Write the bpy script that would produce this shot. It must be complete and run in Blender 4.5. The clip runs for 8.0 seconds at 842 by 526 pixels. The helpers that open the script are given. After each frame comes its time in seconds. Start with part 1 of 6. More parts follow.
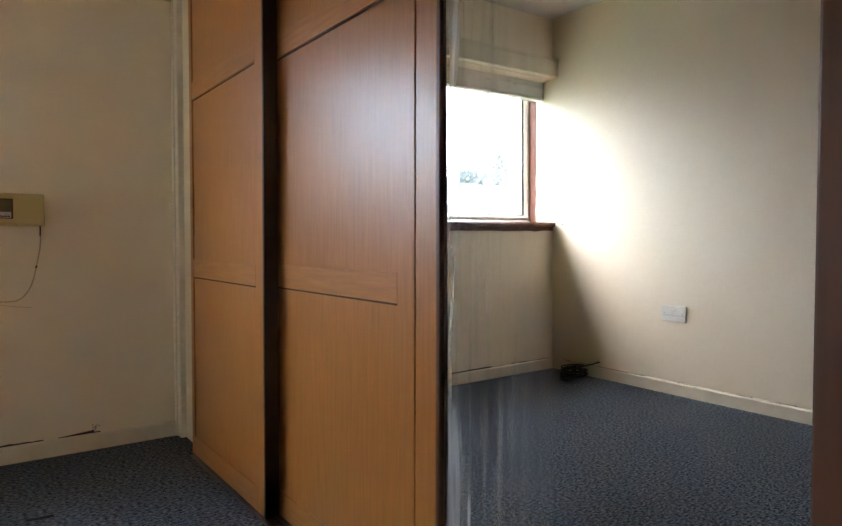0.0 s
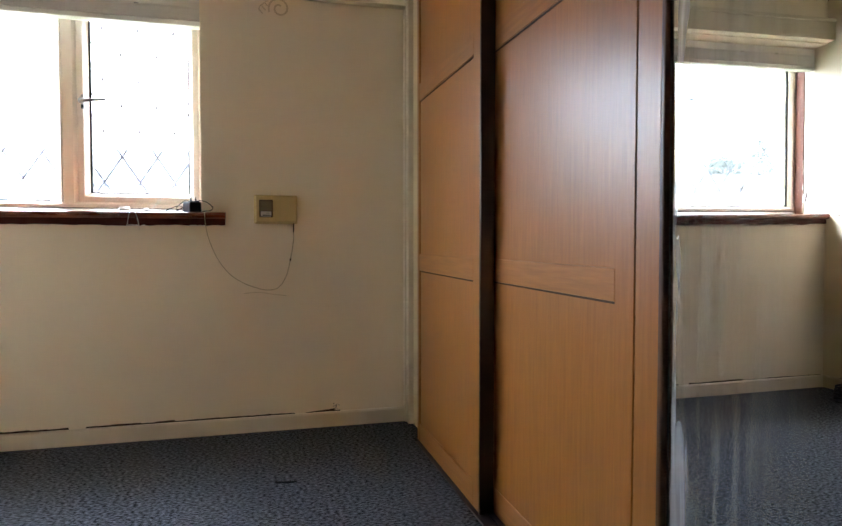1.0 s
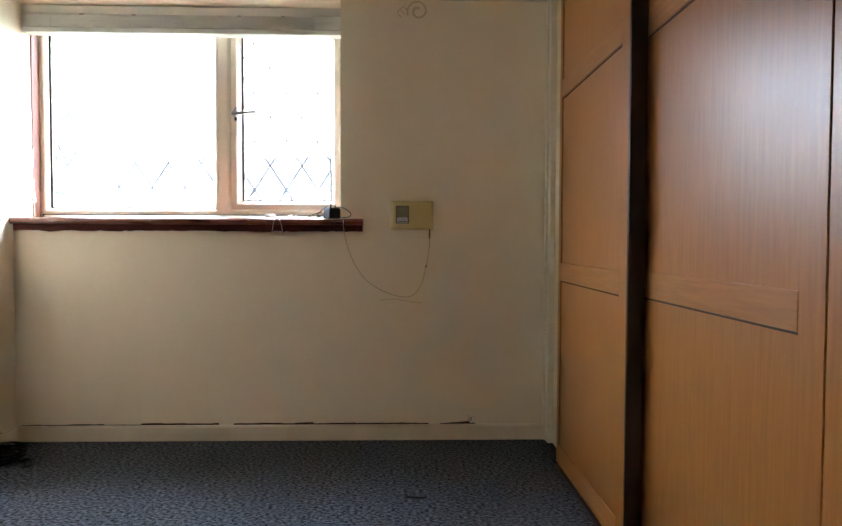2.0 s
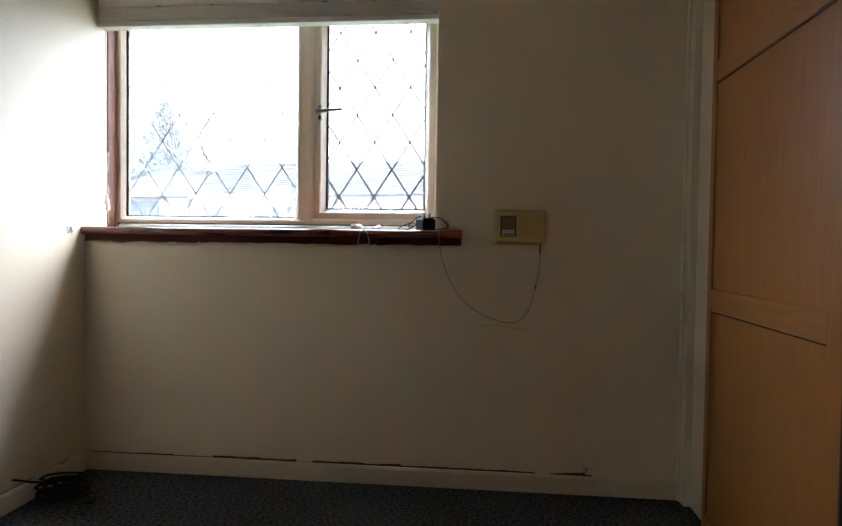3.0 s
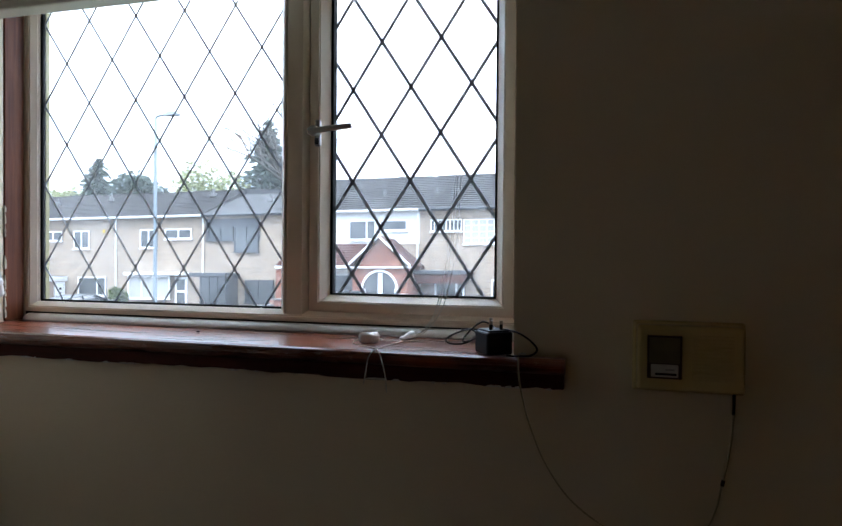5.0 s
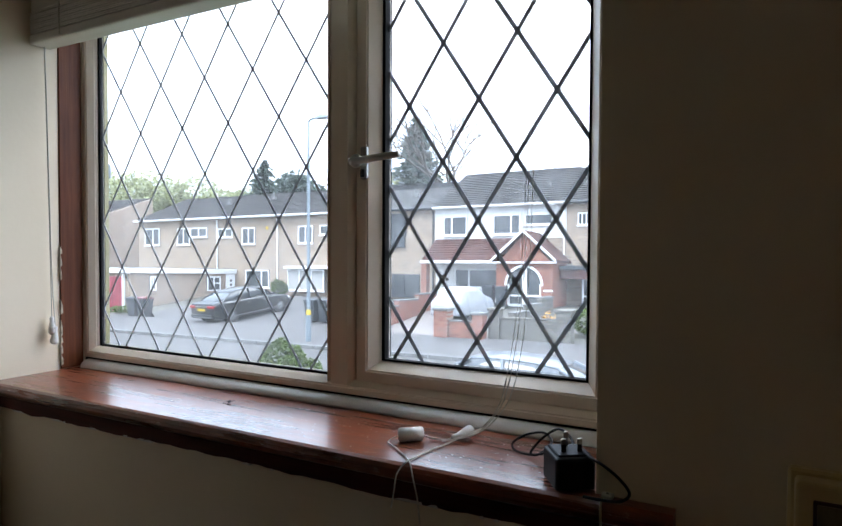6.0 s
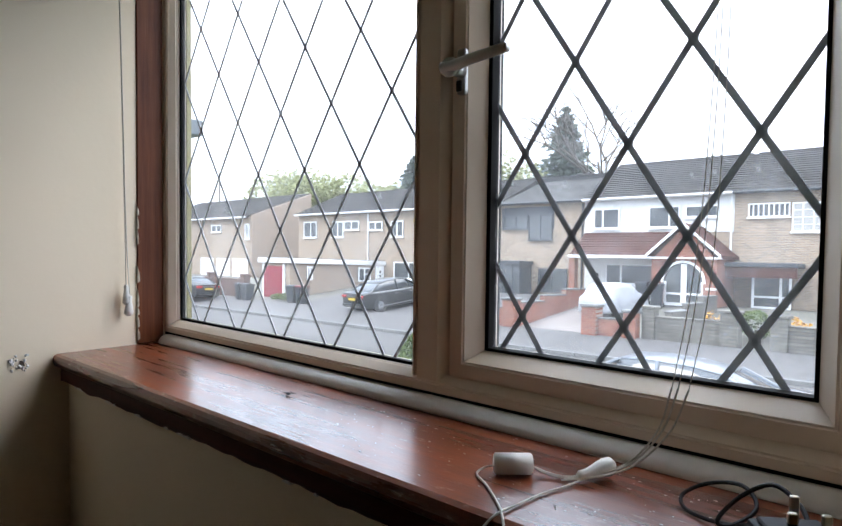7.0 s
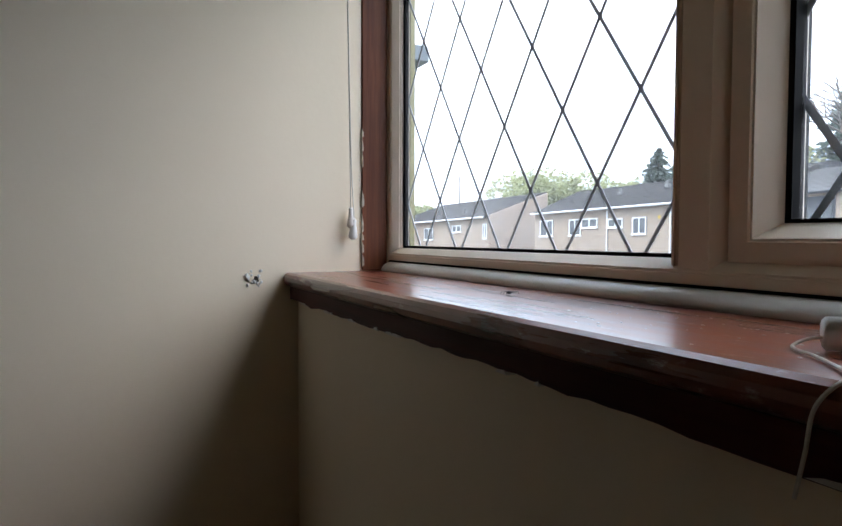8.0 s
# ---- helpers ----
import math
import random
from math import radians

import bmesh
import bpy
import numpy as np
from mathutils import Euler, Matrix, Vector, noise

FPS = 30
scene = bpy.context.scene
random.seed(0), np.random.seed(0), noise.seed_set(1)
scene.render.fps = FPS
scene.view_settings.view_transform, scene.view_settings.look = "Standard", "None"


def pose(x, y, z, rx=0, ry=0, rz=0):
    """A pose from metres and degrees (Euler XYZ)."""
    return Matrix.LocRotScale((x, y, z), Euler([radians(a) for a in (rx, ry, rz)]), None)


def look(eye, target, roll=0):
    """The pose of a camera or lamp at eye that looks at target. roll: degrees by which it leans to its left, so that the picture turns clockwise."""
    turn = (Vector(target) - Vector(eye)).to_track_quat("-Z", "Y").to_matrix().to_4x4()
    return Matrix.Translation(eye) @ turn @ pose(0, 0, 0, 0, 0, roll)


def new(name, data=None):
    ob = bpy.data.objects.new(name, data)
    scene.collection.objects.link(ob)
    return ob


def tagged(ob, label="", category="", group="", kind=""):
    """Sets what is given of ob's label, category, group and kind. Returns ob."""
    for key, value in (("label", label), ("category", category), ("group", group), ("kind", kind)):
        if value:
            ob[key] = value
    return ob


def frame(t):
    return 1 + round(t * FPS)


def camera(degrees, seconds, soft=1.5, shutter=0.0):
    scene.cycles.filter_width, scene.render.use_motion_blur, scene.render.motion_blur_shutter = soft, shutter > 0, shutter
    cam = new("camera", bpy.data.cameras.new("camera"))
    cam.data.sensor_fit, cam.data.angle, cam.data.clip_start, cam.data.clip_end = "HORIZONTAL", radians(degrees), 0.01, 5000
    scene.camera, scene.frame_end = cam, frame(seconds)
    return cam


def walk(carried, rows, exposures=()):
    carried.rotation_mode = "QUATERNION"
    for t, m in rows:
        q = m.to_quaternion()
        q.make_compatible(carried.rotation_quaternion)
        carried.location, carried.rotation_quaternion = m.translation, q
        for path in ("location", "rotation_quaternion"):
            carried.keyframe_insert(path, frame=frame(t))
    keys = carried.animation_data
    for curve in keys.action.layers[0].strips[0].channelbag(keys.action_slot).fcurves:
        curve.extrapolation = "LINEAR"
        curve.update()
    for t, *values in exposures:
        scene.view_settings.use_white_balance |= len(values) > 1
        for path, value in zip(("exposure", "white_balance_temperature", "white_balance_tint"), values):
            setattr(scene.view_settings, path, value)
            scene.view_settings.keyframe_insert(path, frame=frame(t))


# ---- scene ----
cam = camera(68.0, 8.0)
PATH = [
    (0, (1.51, -2.824, 0.843), (2.693, -1.213, 0.778), 0.1),
    (0.5, (1.581, -2.787, 0.838), (2.377, -0.954, 0.772), 0.1),
    (1, (1.587, -2.787, 0.831), (2.102, -0.856, 0.759), -0.0),
    (1.5, (1.613, -2.772, 0.83), (1.86, -0.788, 0.762), 0.2),
    (2, (1.643, -2.675, 0.853), (1.698, -0.677, 0.785), 0.2),
    (2.2, (1.654, -2.59, 0.842), (1.647, -0.591, 0.784), 0.4),
    (3.3, (1.481, -2.177, 0.939), (1.248, -0.192, 0.88), 0.7),
    (3.5, (1.444, -2.082, 0.971), (1.206, -0.097, 0.91), 0.6),
    (4, (1.471, -1.744, 1.037), (1.158, 0.23, 0.966), 0.5),
    (4.2, (1.501, -1.599, 1.064), (1.141, 0.368, 1.008), 0.6),
    (5.3, (1.507, -1.077, 1.203), (0.94, 0.841, 1.177), 0.5),
    (5.5, (1.504, -1.014, 1.252), (0.886, 0.886, 1.186), 0.4),
    (6, (1.553, -0.809, 1.268), (0.602, 0.95, 1.213), 0.3),
    (6.5, (1.516, -0.63, 1.26), (0.358, 0.999, 1.191), 0.5),
    (7, (1.419, -0.48, 1.197), (0.087, 1.01, 1.12), 0.7),
    (7.5, (1.336, -0.416, 1.134), (-0.213, 0.846, 1.035), 0.2),
    (8, (1.289, -0.36, 1.023), (-0.495, 0.54, 0.943), 0.2),
]
# the clip's camera closes its iris as the window fills the picture: stops, kelvin, tint
EXPOSURES = [
    (0.0, 5.3, 6900, 14), (1.0, 5.4, 6850, 14), (2.2, 5.15, 6700, 13), (3.4, 3.4, 6600, 12), (4.2, 2.75, 6350, 11),
    (5.4, 2.25, 6600, 12), (6.2, 2.2, 6850, 13), (7.0, 2.12, 7150, 15), (8.0, 2.1, 6950, 14),
]
walk(cam, [(t, look(eye, target, roll)) for t, eye, target, roll in PATH], EXPOSURES)

# ---- daylight: a bright overcast sky and a wide, weak sun ----
world = bpy.data.worlds.new("overcast_sky")
scene.world = world
world.use_nodes = True
wn, wl = world.node_tree.nodes, world.node_tree.links
wn.clear()
sky = wn.new("ShaderNodeTexSky")
sky.sky_type, sky.sun_disc = "NISHITA", False
sky.sun_elevation, sky.sun_rotation = radians(48), radians(35)
sky.air_density, sky.dust_density, sky.ozone_density = 1.0, 4.0, 1.0
cloud = wn.new("ShaderNodeTexNoise")
cloud.inputs["Scale"].default_value, cloud.inputs["Detail"].default_value = 1.6, 4
ramp = wn.new("ShaderNodeValToRGB")
ramp.color_ramp.elements[0].position, ramp.color_ramp.elements[0].color = 0.25, (6.9, 8.4, 11.0, 1)
ramp.color_ramp.elements[1].position, ramp.color_ramp.elements[1].color = 0.75, (8.5, 9.8, 12.0, 1)
veil = wn.new("ShaderNodeMixRGB")
veil.inputs[0].default_value = 0.85
back = wn.new("ShaderNodeBackground")
back.inputs["Strength"].default_value = 0.1
wout = wn.new("ShaderNodeOutputWorld")
wl.new(cloud.outputs["Fac"], ramp.inputs["Fac"])
wl.new(sky.outputs["Color"], veil.inputs[1])
wl.new(ramp.outputs["Color"], veil.inputs[2])
wtc, wsep, wrise, wmul = (wn.new("ShaderNode" + k) for k in ("TexCoord", "SeparateXYZ", "MapRange", "MixRGB"))
wrise.inputs["To Min"].default_value, wrise.inputs["To Max"].default_value = 0.62, 1.86
wmul.blend_type, wmul.inputs[0].default_value = "MULTIPLY", 1.0
wl.new(wtc.outputs["Generated"], wsep.inputs[0])
wl.new(wsep.outputs["Z"], wrise.inputs["Value"])
wl.new(veil.outputs["Color"], wmul.inputs[1])
wl.new(wrise.outputs["Result"], wmul.inputs[2])
wl.new(wmul.outputs["Color"], back.inputs["Color"])
wl.new(back.outputs["Background"], wout.inputs["Surface"])

sun_data = bpy.data.lights.new("sun", "SUN")
sun_data.energy, sun_data.angle, sun_data.color = 0.5, radians(25), (1.0, 0.96, 0.9)
sun = new("sun", sun_data)
sun.matrix_world = look((-30, -40, 70), (0, 10, 0))


# ---- materials ----
def mat(name, c1, c2=None, scale=8.0, rough=0.6, metal=0.0, stretch=(1, 1, 1), bump=0.0, bump_scale=120.0, stain=0.0,
        stain_scale=1.3, spec=0.5, coat=0.0, per_object=0.0, rough_var=0.0):
    """Principled surface: a grain between two colours, slow stains over it, fine relief."""
    m = bpy.data.materials.new(name)
    m.use_nodes = True
    n, l = m.node_tree.nodes, m.node_tree.links
    b = n["Principled BSDF"]
    c2 = c2 or tuple(v * 0.88 for v in c1)
    tc, mp = n.new("ShaderNodeTexCoord"), n.new("ShaderNodeMapping")
    mp.inputs["Scale"].default_value = stretch
    l.new(tc.outputs["Object"], mp.inputs["Vector"])
    g = n.new("ShaderNodeTexNoise")
    g.inputs["Scale"].default_value, g.inputs["Detail"].default_value = scale, 6
    l.new(mp.outputs["Vector"], g.inputs["Vector"])
    r = n.new("ShaderNodeValToRGB")
    r.color_ramp.elements[0].position, r.color_ramp.elements[0].color = 0.3, (*c2, 1)
    r.color_ramp.elements[1].position, r.color_ramp.elements[1].color = 0.7, (*c1, 1)
    l.new(g.outputs["Fac"], r.inputs["Fac"])
    colour = r.outputs["Color"]
    if stain:
        s = n.new("ShaderNodeTexNoise")
        s.inputs["Scale"].default_value, s.inputs["Detail"].default_value = stain_scale, 3
        l.new(tc.outputs["Object"], s.inputs["Vector"])
        sr = n.new("ShaderNodeMapRange")
        sr.inputs["From Min"].default_value, sr.inputs["From Max"].default_value = 0.3, 0.75
        sr.inputs["To Min"].default_value, sr.inputs["To Max"].default_value = 1.0, 1.0 - stain
        l.new(s.outputs["Fac"], sr.inputs["Value"])
        mx = n.new("ShaderNodeMixRGB")
        mx.blend_type, mx.inputs[0].default_value = "MULTIPLY", 1.0
        l.new(colour, mx.inputs[1])
        l.new(sr.outputs["Result"], mx.inputs[2])
        colour = mx.outputs["Color"]
    if per_object:
        oi, hsv = n.new("ShaderNodeObjectInfo"), n.new("ShaderNodeHueSaturation")
        pr = n.new("ShaderNodeMapRange")
        pr.inputs["To Min"].default_value, pr.inputs["To Max"].default_value = 1 - per_object, 1 + per_object
        l.new(oi.outputs["Random"], pr.inputs["Value"])
        l.new(pr.outputs["Result"], hsv.inputs["Value"])
        l.new(colour, hsv.inputs["Color"])
        colour = hsv.outputs["Color"]
    l.new(colour, b.inputs["Base Color"])
    b.inputs["Roughness"].default_value, b.inputs["Metallic"].default_value = rough, metal
    b.inputs["Specular IOR Level"].default_value, b.inputs["Coat Weight"].default_value = spec, coat
    if rough_var:
        rr = n.new("ShaderNodeMapRange")
        rr.inputs["To Min"].default_value, rr.inputs["To Max"].default_value = rough - rough_var, rough + rough_var
        l.new(g.outputs["Fac"], rr.inputs["Value"])
        l.new(rr.outputs["Result"], b.inputs["Roughness"])
    if bump:
        f, bp = n.new("ShaderNodeTexNoise"), n.new("ShaderNodeBump")
        f.inputs["Scale"].default_value, f.inputs["Detail"].default_value = bump_scale, 3
        l.new(mp.outputs["Vector"], f.inputs["Vector"])
        bp.inputs["Strength"].default_value, bp.inputs["Distance"].default_value = bump, 0.004
        l.new(f.outputs["Fac"], bp.inputs["Height"])
        l.new(bp.outputs["Normal"], b.inputs["Normal"])
    return m


def brick_mat(name, c1, c2, mortar, w=0.225, h=0.075, gap=0.01, axis="X", rough=0.85, stain=0.25, bump=0.6):
    """Brickwork courses in the plane of a wall: axis tells which way the courses run."""
    m = mat(name, c1, c2, 30, rough, stain=stain, stain_scale=1.7, spec=0.15)
    n, l = m.node_tree.nodes, m.node_tree.links
    b = n["Principled BSDF"]
    tc, sep, com = n.new("ShaderNodeTexCoord"), n.new("ShaderNodeSeparateXYZ"), n.new("ShaderNodeCombineXYZ")
    l.new(tc.outputs["Object"], sep.inputs[0])
    l.new(sep.outputs[axis], com.inputs[0])
    l.new(sep.outputs["Z"], com.inputs[1])
    t = n.new("ShaderNodeTexBrick")
    t.inputs["Scale"].default_value = 1.0
    t.inputs["Color1"].default_value, t.inputs["Color2"].default_value = (*c1, 1), (*c2, 1)
    t.inputs["Mortar"].default_value = (*mortar, 1)
    t.inputs["Mortar Size"].default_value, t.inputs["Brick Width"].default_value, t.inputs["Row Height"].default_value = gap, w, h
    l.new(com.outputs[0], t.inputs["Vector"])
    old = b.inputs["Base Color"].links[0].from_node
    if old.type == "MIX_RGB":
        l.new(t.outputs["Color"], old.inputs[1])
    else:
        l.new(t.outputs["Color"], b.inputs["Base Color"])
    bp = n.new("ShaderNodeBump")
    bp.inputs["Strength"].default_value, bp.inputs["Distance"].default_value, bp.invert = bump, 0.01, True
    l.new(t.outputs["Fac"], bp.inputs["Height"])
    l.new(bp.outputs["Normal"], b.inputs["Normal"])
    return m


def veneer(name, light, dark, along="Z", rough=0.36):
    """Wood-grain foil: long fine streaks and slow cathedral figure along one axis."""
    s = {"Z": (34, 34, 2.2), "Y": (34, 2.2, 34), "X": (2.2, 34, 34)}[along]
    m = mat(name, light, dark, 3.0, rough, stretch=s, stain=0.12, stain_scale=1.5, bump=0.02, bump_scale=9, rough_var=0.03, spec=0.55)
    n, l = m.node_tree.nodes, m.node_tree.links
    f = n.new("ShaderNodeTexNoise")
    f.inputs["Scale"].default_value, f.inputs["Detail"].default_value = 10, 3
    mp = [q for q in n if q.type == "MAPPING"][0]
    l.new(mp.outputs["Vector"], f.inputs["Vector"])
    r = n.new("ShaderNodeMapRange")
    r.inputs["From Min"].default_value, r.inputs["From Max"].default_value = 0.35, 0.65
    r.inputs["To Min"].default_value, r.inputs["To Max"].default_value = 0.965, 1.02
    l.new(f.outputs["Fac"], r.inputs["Value"])
    b = n["Principled BSDF"]
    src = b.inputs["Base Color"].links[0].from_socket
    mx = n.new("ShaderNodeMixRGB")
    mx.blend_type, mx.inputs[0].default_value = "MULTIPLY", 1.0
    l.new(src, mx.inputs[1])
    l.new(r.outputs["Result"], mx.inputs[2])
    l.new(mx.outputs["Color"], b.inputs["Base Color"])
    return m


def clear_glass(name, dirt_haze=0.05, tint=(0.945, 0.985, 0.995), dirt_scale=6.0, gloss=0.9, specks=0.0):
    """A pane: clear, with a Fresnel gloss, thin smears of dust and an even haze veil."""
    m = bpy.data.materials.new(name)
    m.use_nodes = True
    n, l = m.node_tree.nodes, m.node_tree.links
    n.clear()
    out, tr, gl, df = (n.new("ShaderNode" + k) for k in ("OutputMaterial", "BsdfTransparent", "BsdfGlossy", "BsdfTranslucent"))
    tr.inputs["Color"].default_value = (*tint, 1)
    gl.inputs["Roughness"].default_value = 0.01
    gl.inputs["Color"].default_value = (gloss, gloss, gloss, 1)
    df.inputs["Color"].default_value = (0.80, 0.84, 0.88, 1)
    lw, fr, m1, m2 = n.new("ShaderNodeLayerWeight"), n.new("ShaderNodeMath"), n.new("ShaderNodeMixShader"), n.new("ShaderNodeMixShader")
    pw = n.new("ShaderNodeMath")
    pw.operation, pw.inputs[1].default_value = "POWER", 5.0
    fr.operation, fr.inputs[1].default_value, fr.inputs[2].default_value = "MULTIPLY_ADD", 0.7, 0.02
    l.new(lw.outputs["Facing"], pw.inputs[0])
    l.new(pw.outputs[0], fr.inputs[0])
    tc, ns, r = n.new("ShaderNodeTexCoord"), n.new("ShaderNodeTexNoise"), n.new("ShaderNodeMapRange")
    ns.inputs["Scale"].default_value, ns.inputs["Detail"].default_value = dirt_scale, 9
    ns.inputs["Roughness"].default_value = 0.72
    l.new(tc.outputs["Object"], ns.inputs["Vector"])
    l.new(ns.outputs["Fac"], r.inputs["Value"])
    r.inputs["From Min"].default_value, r.inputs["From Max"].default_value = 0.45, 0.75
    # the minimum lays an even haze over the view, on top of the smears
    r.inputs["To Min"].default_value, r.inputs["To Max"].default_value = dirt_haze * 0.8, dirt_haze * 2.4
    l.new(fr.outputs[0], m1.inputs[0])
    l.new(tr.outputs[0], m1.inputs[1])
    l.new(gl.outputs[0], m1.inputs[2])
    dust = r.outputs["Result"]
    if specks:
        sp, sr, ad = n.new("ShaderNodeTexNoise"), n.new("ShaderNodeMapRange"), n.new("ShaderNodeMath")
        sp.inputs["Scale"].default_value, sp.inputs["Detail"].default_value = 330, 2
        sr.inputs["From Min"].default_value, sr.inputs["From Max"].default_value, sr.inputs["To Max"].default_value = 0.655, 0.76, specks
        ad.operation = "ADD"
        l.new(tc.outputs["Object"], sp.inputs["Vector"])
        l.new(sp.outputs["Fac"], sr.inputs["Value"])
        l.new(sr.outputs["Result"], ad.inputs[0])
        l.new(dust, ad.inputs[1])
        dust = ad.outputs[0]
    l.new(dust, m2.inputs[0])
    l.new(m1.outputs[0], m2.inputs[1])
    l.new(df.outputs[0], m2.inputs[2])
    l.new(m2.outputs[0], out.inputs["Surface"])
    return m


def mirror_mat(name):
    """Silvered glass with wiped vertical smears and dust."""
    m = bpy.data.materials.new(name)
    m.use_nodes = True
    n, l = m.node_tree.nodes, m.node_tree.links
    n.clear()
    out, gl, df, mix = (n.new("ShaderNode" + k) for k in ("OutputMaterial", "BsdfGlossy", "BsdfDiffuse", "MixShader"))
    gl.inputs["Color"].default_value, gl.inputs["Roughness"].default_value = (0.60, 0.60, 0.575, 1), 0.0
    df.inputs["Color"].default_value = (0.8, 0.82, 0.84, 1)
    tc, mp, ns = n.new("ShaderNodeTexCoord"), n.new("ShaderNodeMapping"), n.new("ShaderNodeTexNoise")
    mp.inputs["Scale"].default_value = (1, 24, 1.7)
    mp.inputs["Rotation"].default_value = (radians(6), 0, 0)
    ns.inputs["Scale"].default_value, ns.inputs["Detail"].default_value, ns.inputs["Distortion"].default_value = 1.6, 7, 0.6
    l.new(tc.outputs["Object"], mp.inputs["Vector"])
    l.new(mp.outputs["Vector"], ns.inputs["Vector"])
    r = n.new("ShaderNodeMapRange")
    r.inputs["From Min"].default_value, r.inputs["From Max"].default_value = 0.44, 0.82
    r.inputs["To Min"].default_value, r.inputs["To Max"].default_value = 0.02, 0.55
    l.new(ns.outputs["Fac"], r.inputs["Value"])
    # the smears were left where the wiping began, towards one side of the glass
    sep, side = n.new("ShaderNodeSeparateXYZ"), n.new("ShaderNodeMapRange")
    l.new(tc.outputs["Object"], sep.inputs[0])
    l.new(sep.outputs["Y"], side.inputs["Value"])
    side.inputs["From Min"].default_value, side.inputs["From Max"].default_value = -2.15, -1.85
    side.inputs["To Min"].default_value, side.inputs["To Max"].default_value = 0.0, 1.0
    mul = n.new("ShaderNodeMath")
    mul.operation = "MULTIPLY"
    l.new(r.outputs["Result"], mul.inputs[0])
    l.new(side.outputs["Result"], mul.inputs[1])
    l.new(mul.outputs[0], mix.inputs[0])
    l.new(gl.outputs[0], mix.inputs[1])
    l.new(df.outputs[0], mix.inputs[2])
    l.new(mix.outputs[0], out.inputs["Surface"])
    return m


M_WALL = mat("cream_emulsion", (0.88, 0.772, 0.605), (0.86, 0.745, 0.575), 3.0, 0.62, bump=0.05, bump_scale=70, stain=0.07, stain_scale=1.1, spec=0.35)
M_WARM_BOUNCE = mat("warm_bounce_emulsion", (0.86, 0.60, 0.33), (0.83, 0.57, 0.31), 3.0, 0.62, bump=0.05, bump_scale=70, stain=0.07, spec=0.35)
M_CEIL = mat("ceiling_white", (0.88, 0.86, 0.83), None, 6, 0.85, bump=0.15, bump_scale=60)
M_GLOSS = mat("aged_white_gloss", (0.80, 0.71, 0.57), (0.74, 0.64, 0.50), 9, 0.42, bump=0.05, bump_scale=30, stain=0.12)
M_CARPET = mat("blue_grey_carpet", (0.155, 0.165, 0.19), (0.005, 0.006, 0.008), 76, 0.95, stretch=(1.0, 1.7, 1.0), bump=1.0, bump_scale=210, stain=0.15, stain_scale=3, spec=0.1)
fleck = [q for q in M_CARPET.node_tree.nodes if q.type == "VALTORGB"][0].color_ramp.elements
fleck[0].position, fleck[1].position = 0.38, 0.66
M_VENEER = veneer("beech_veneer", (0.415, 0.158, 0.036), (0.335, 0.121, 0.026), rough=0.33)
M_VENEER_H = veneer("beech_veneer_across", (0.44, 0.178, 0.046), (0.335, 0.124, 0.030), "Y", 0.33)
M_DARK = mat("dark_brown_profile", (0.030, 0.014, 0.009), (0.02, 0.01, 0.007), 20, 0.4)
M_DARK_SHADED = mat("dark_and_shaded_trim", (0.11, 0.042, 0.020), (0.075, 0.028, 0.014), 4, 0.4, stretch=(20, 20, 1))
M_GROOVE = mat("dark_groove", (0.05, 0.02, 0.01), None, 20, 0.7)
M_MIRROR = mirror_mat("smeared_mirror")
M_PVC = mat("aged_upvc", (0.87, 0.74, 0.60), (0.81, 0.67, 0.53), 5, 0.38, stain=0.14, stain_scale=3, bump=0.03, bump_scale=40)
M_GASKET = mat("black_gasket", (0.010, 0.010, 0.010), None, 20, 0.7, spec=0.05)
M_SPACER = mat("brass_spacer", (0.28, 0.24, 0.10), (0.22, 0.19, 0.08), 20, 0.45, metal=0.3)
M_LEAD = mat("lead_came", (0.32, 0.33, 0.345), (0.40, 0.41, 0.43), 45, 0.6, metal=0.15, bump=0.3, bump_scale=200)
M_GLASS = clear_glass("dusty_hazy_glass", 0.032)
M_GLASS_DIRTY = clear_glass("spotted_glass", 0.036, dirt_scale=26, specks=0.2)
M_JAMB = mat("mahogany_stain", (0.20, 0.062, 0.024), (0.105, 0.028, 0.011), 4, 0.42, stretch=(20, 20, 1), bump=0.1, bump_scale=20, stain=0.3, stain_scale=6, spec=0.2)
M_CHROME = mat("worn_chrome", (0.42, 0.41, 0.40), (0.34, 0.33, 0.32), 30, 0.28, metal=1.0)
M_BLACK = mat("black_plastic", (0.006, 0.006, 0.007), (0.009, 0.009, 0.010), 40, 0.55, spec=0.2, bump=0.05)
M_BRASS = mat("plug_pin", (0.40, 0.36, 0.28), None, 40, 0.3, metal=1.0)
M_WHITEPL = mat("white_plastic", (0.80, 0.78, 0.74), None, 20, 0.35)
M_CORD = mat("white_cord", (0.72, 0.69, 0.63), (0.6, 0.57, 0.5), 300, 0.8)
M_WIRE = mat("cream_wire", (0.50, 0.42, 0.28), (0.42, 0.34, 0.2), 60, 0.6)
M_IVORY = mat("yellowed_ivory_plastic", (0.68, 0.53, 0.25), (0.63, 0.485, 0.22), 8, 0.4, stain=0.1, stain_scale=8)
M_BLIND = mat("white_blind_slats", (0.78, 0.75, 0.70), (0.72, 0.69, 0.64), 6, 0.45, stretch=(0.5, 8, 8), stain=0.1, stain_scale=4)
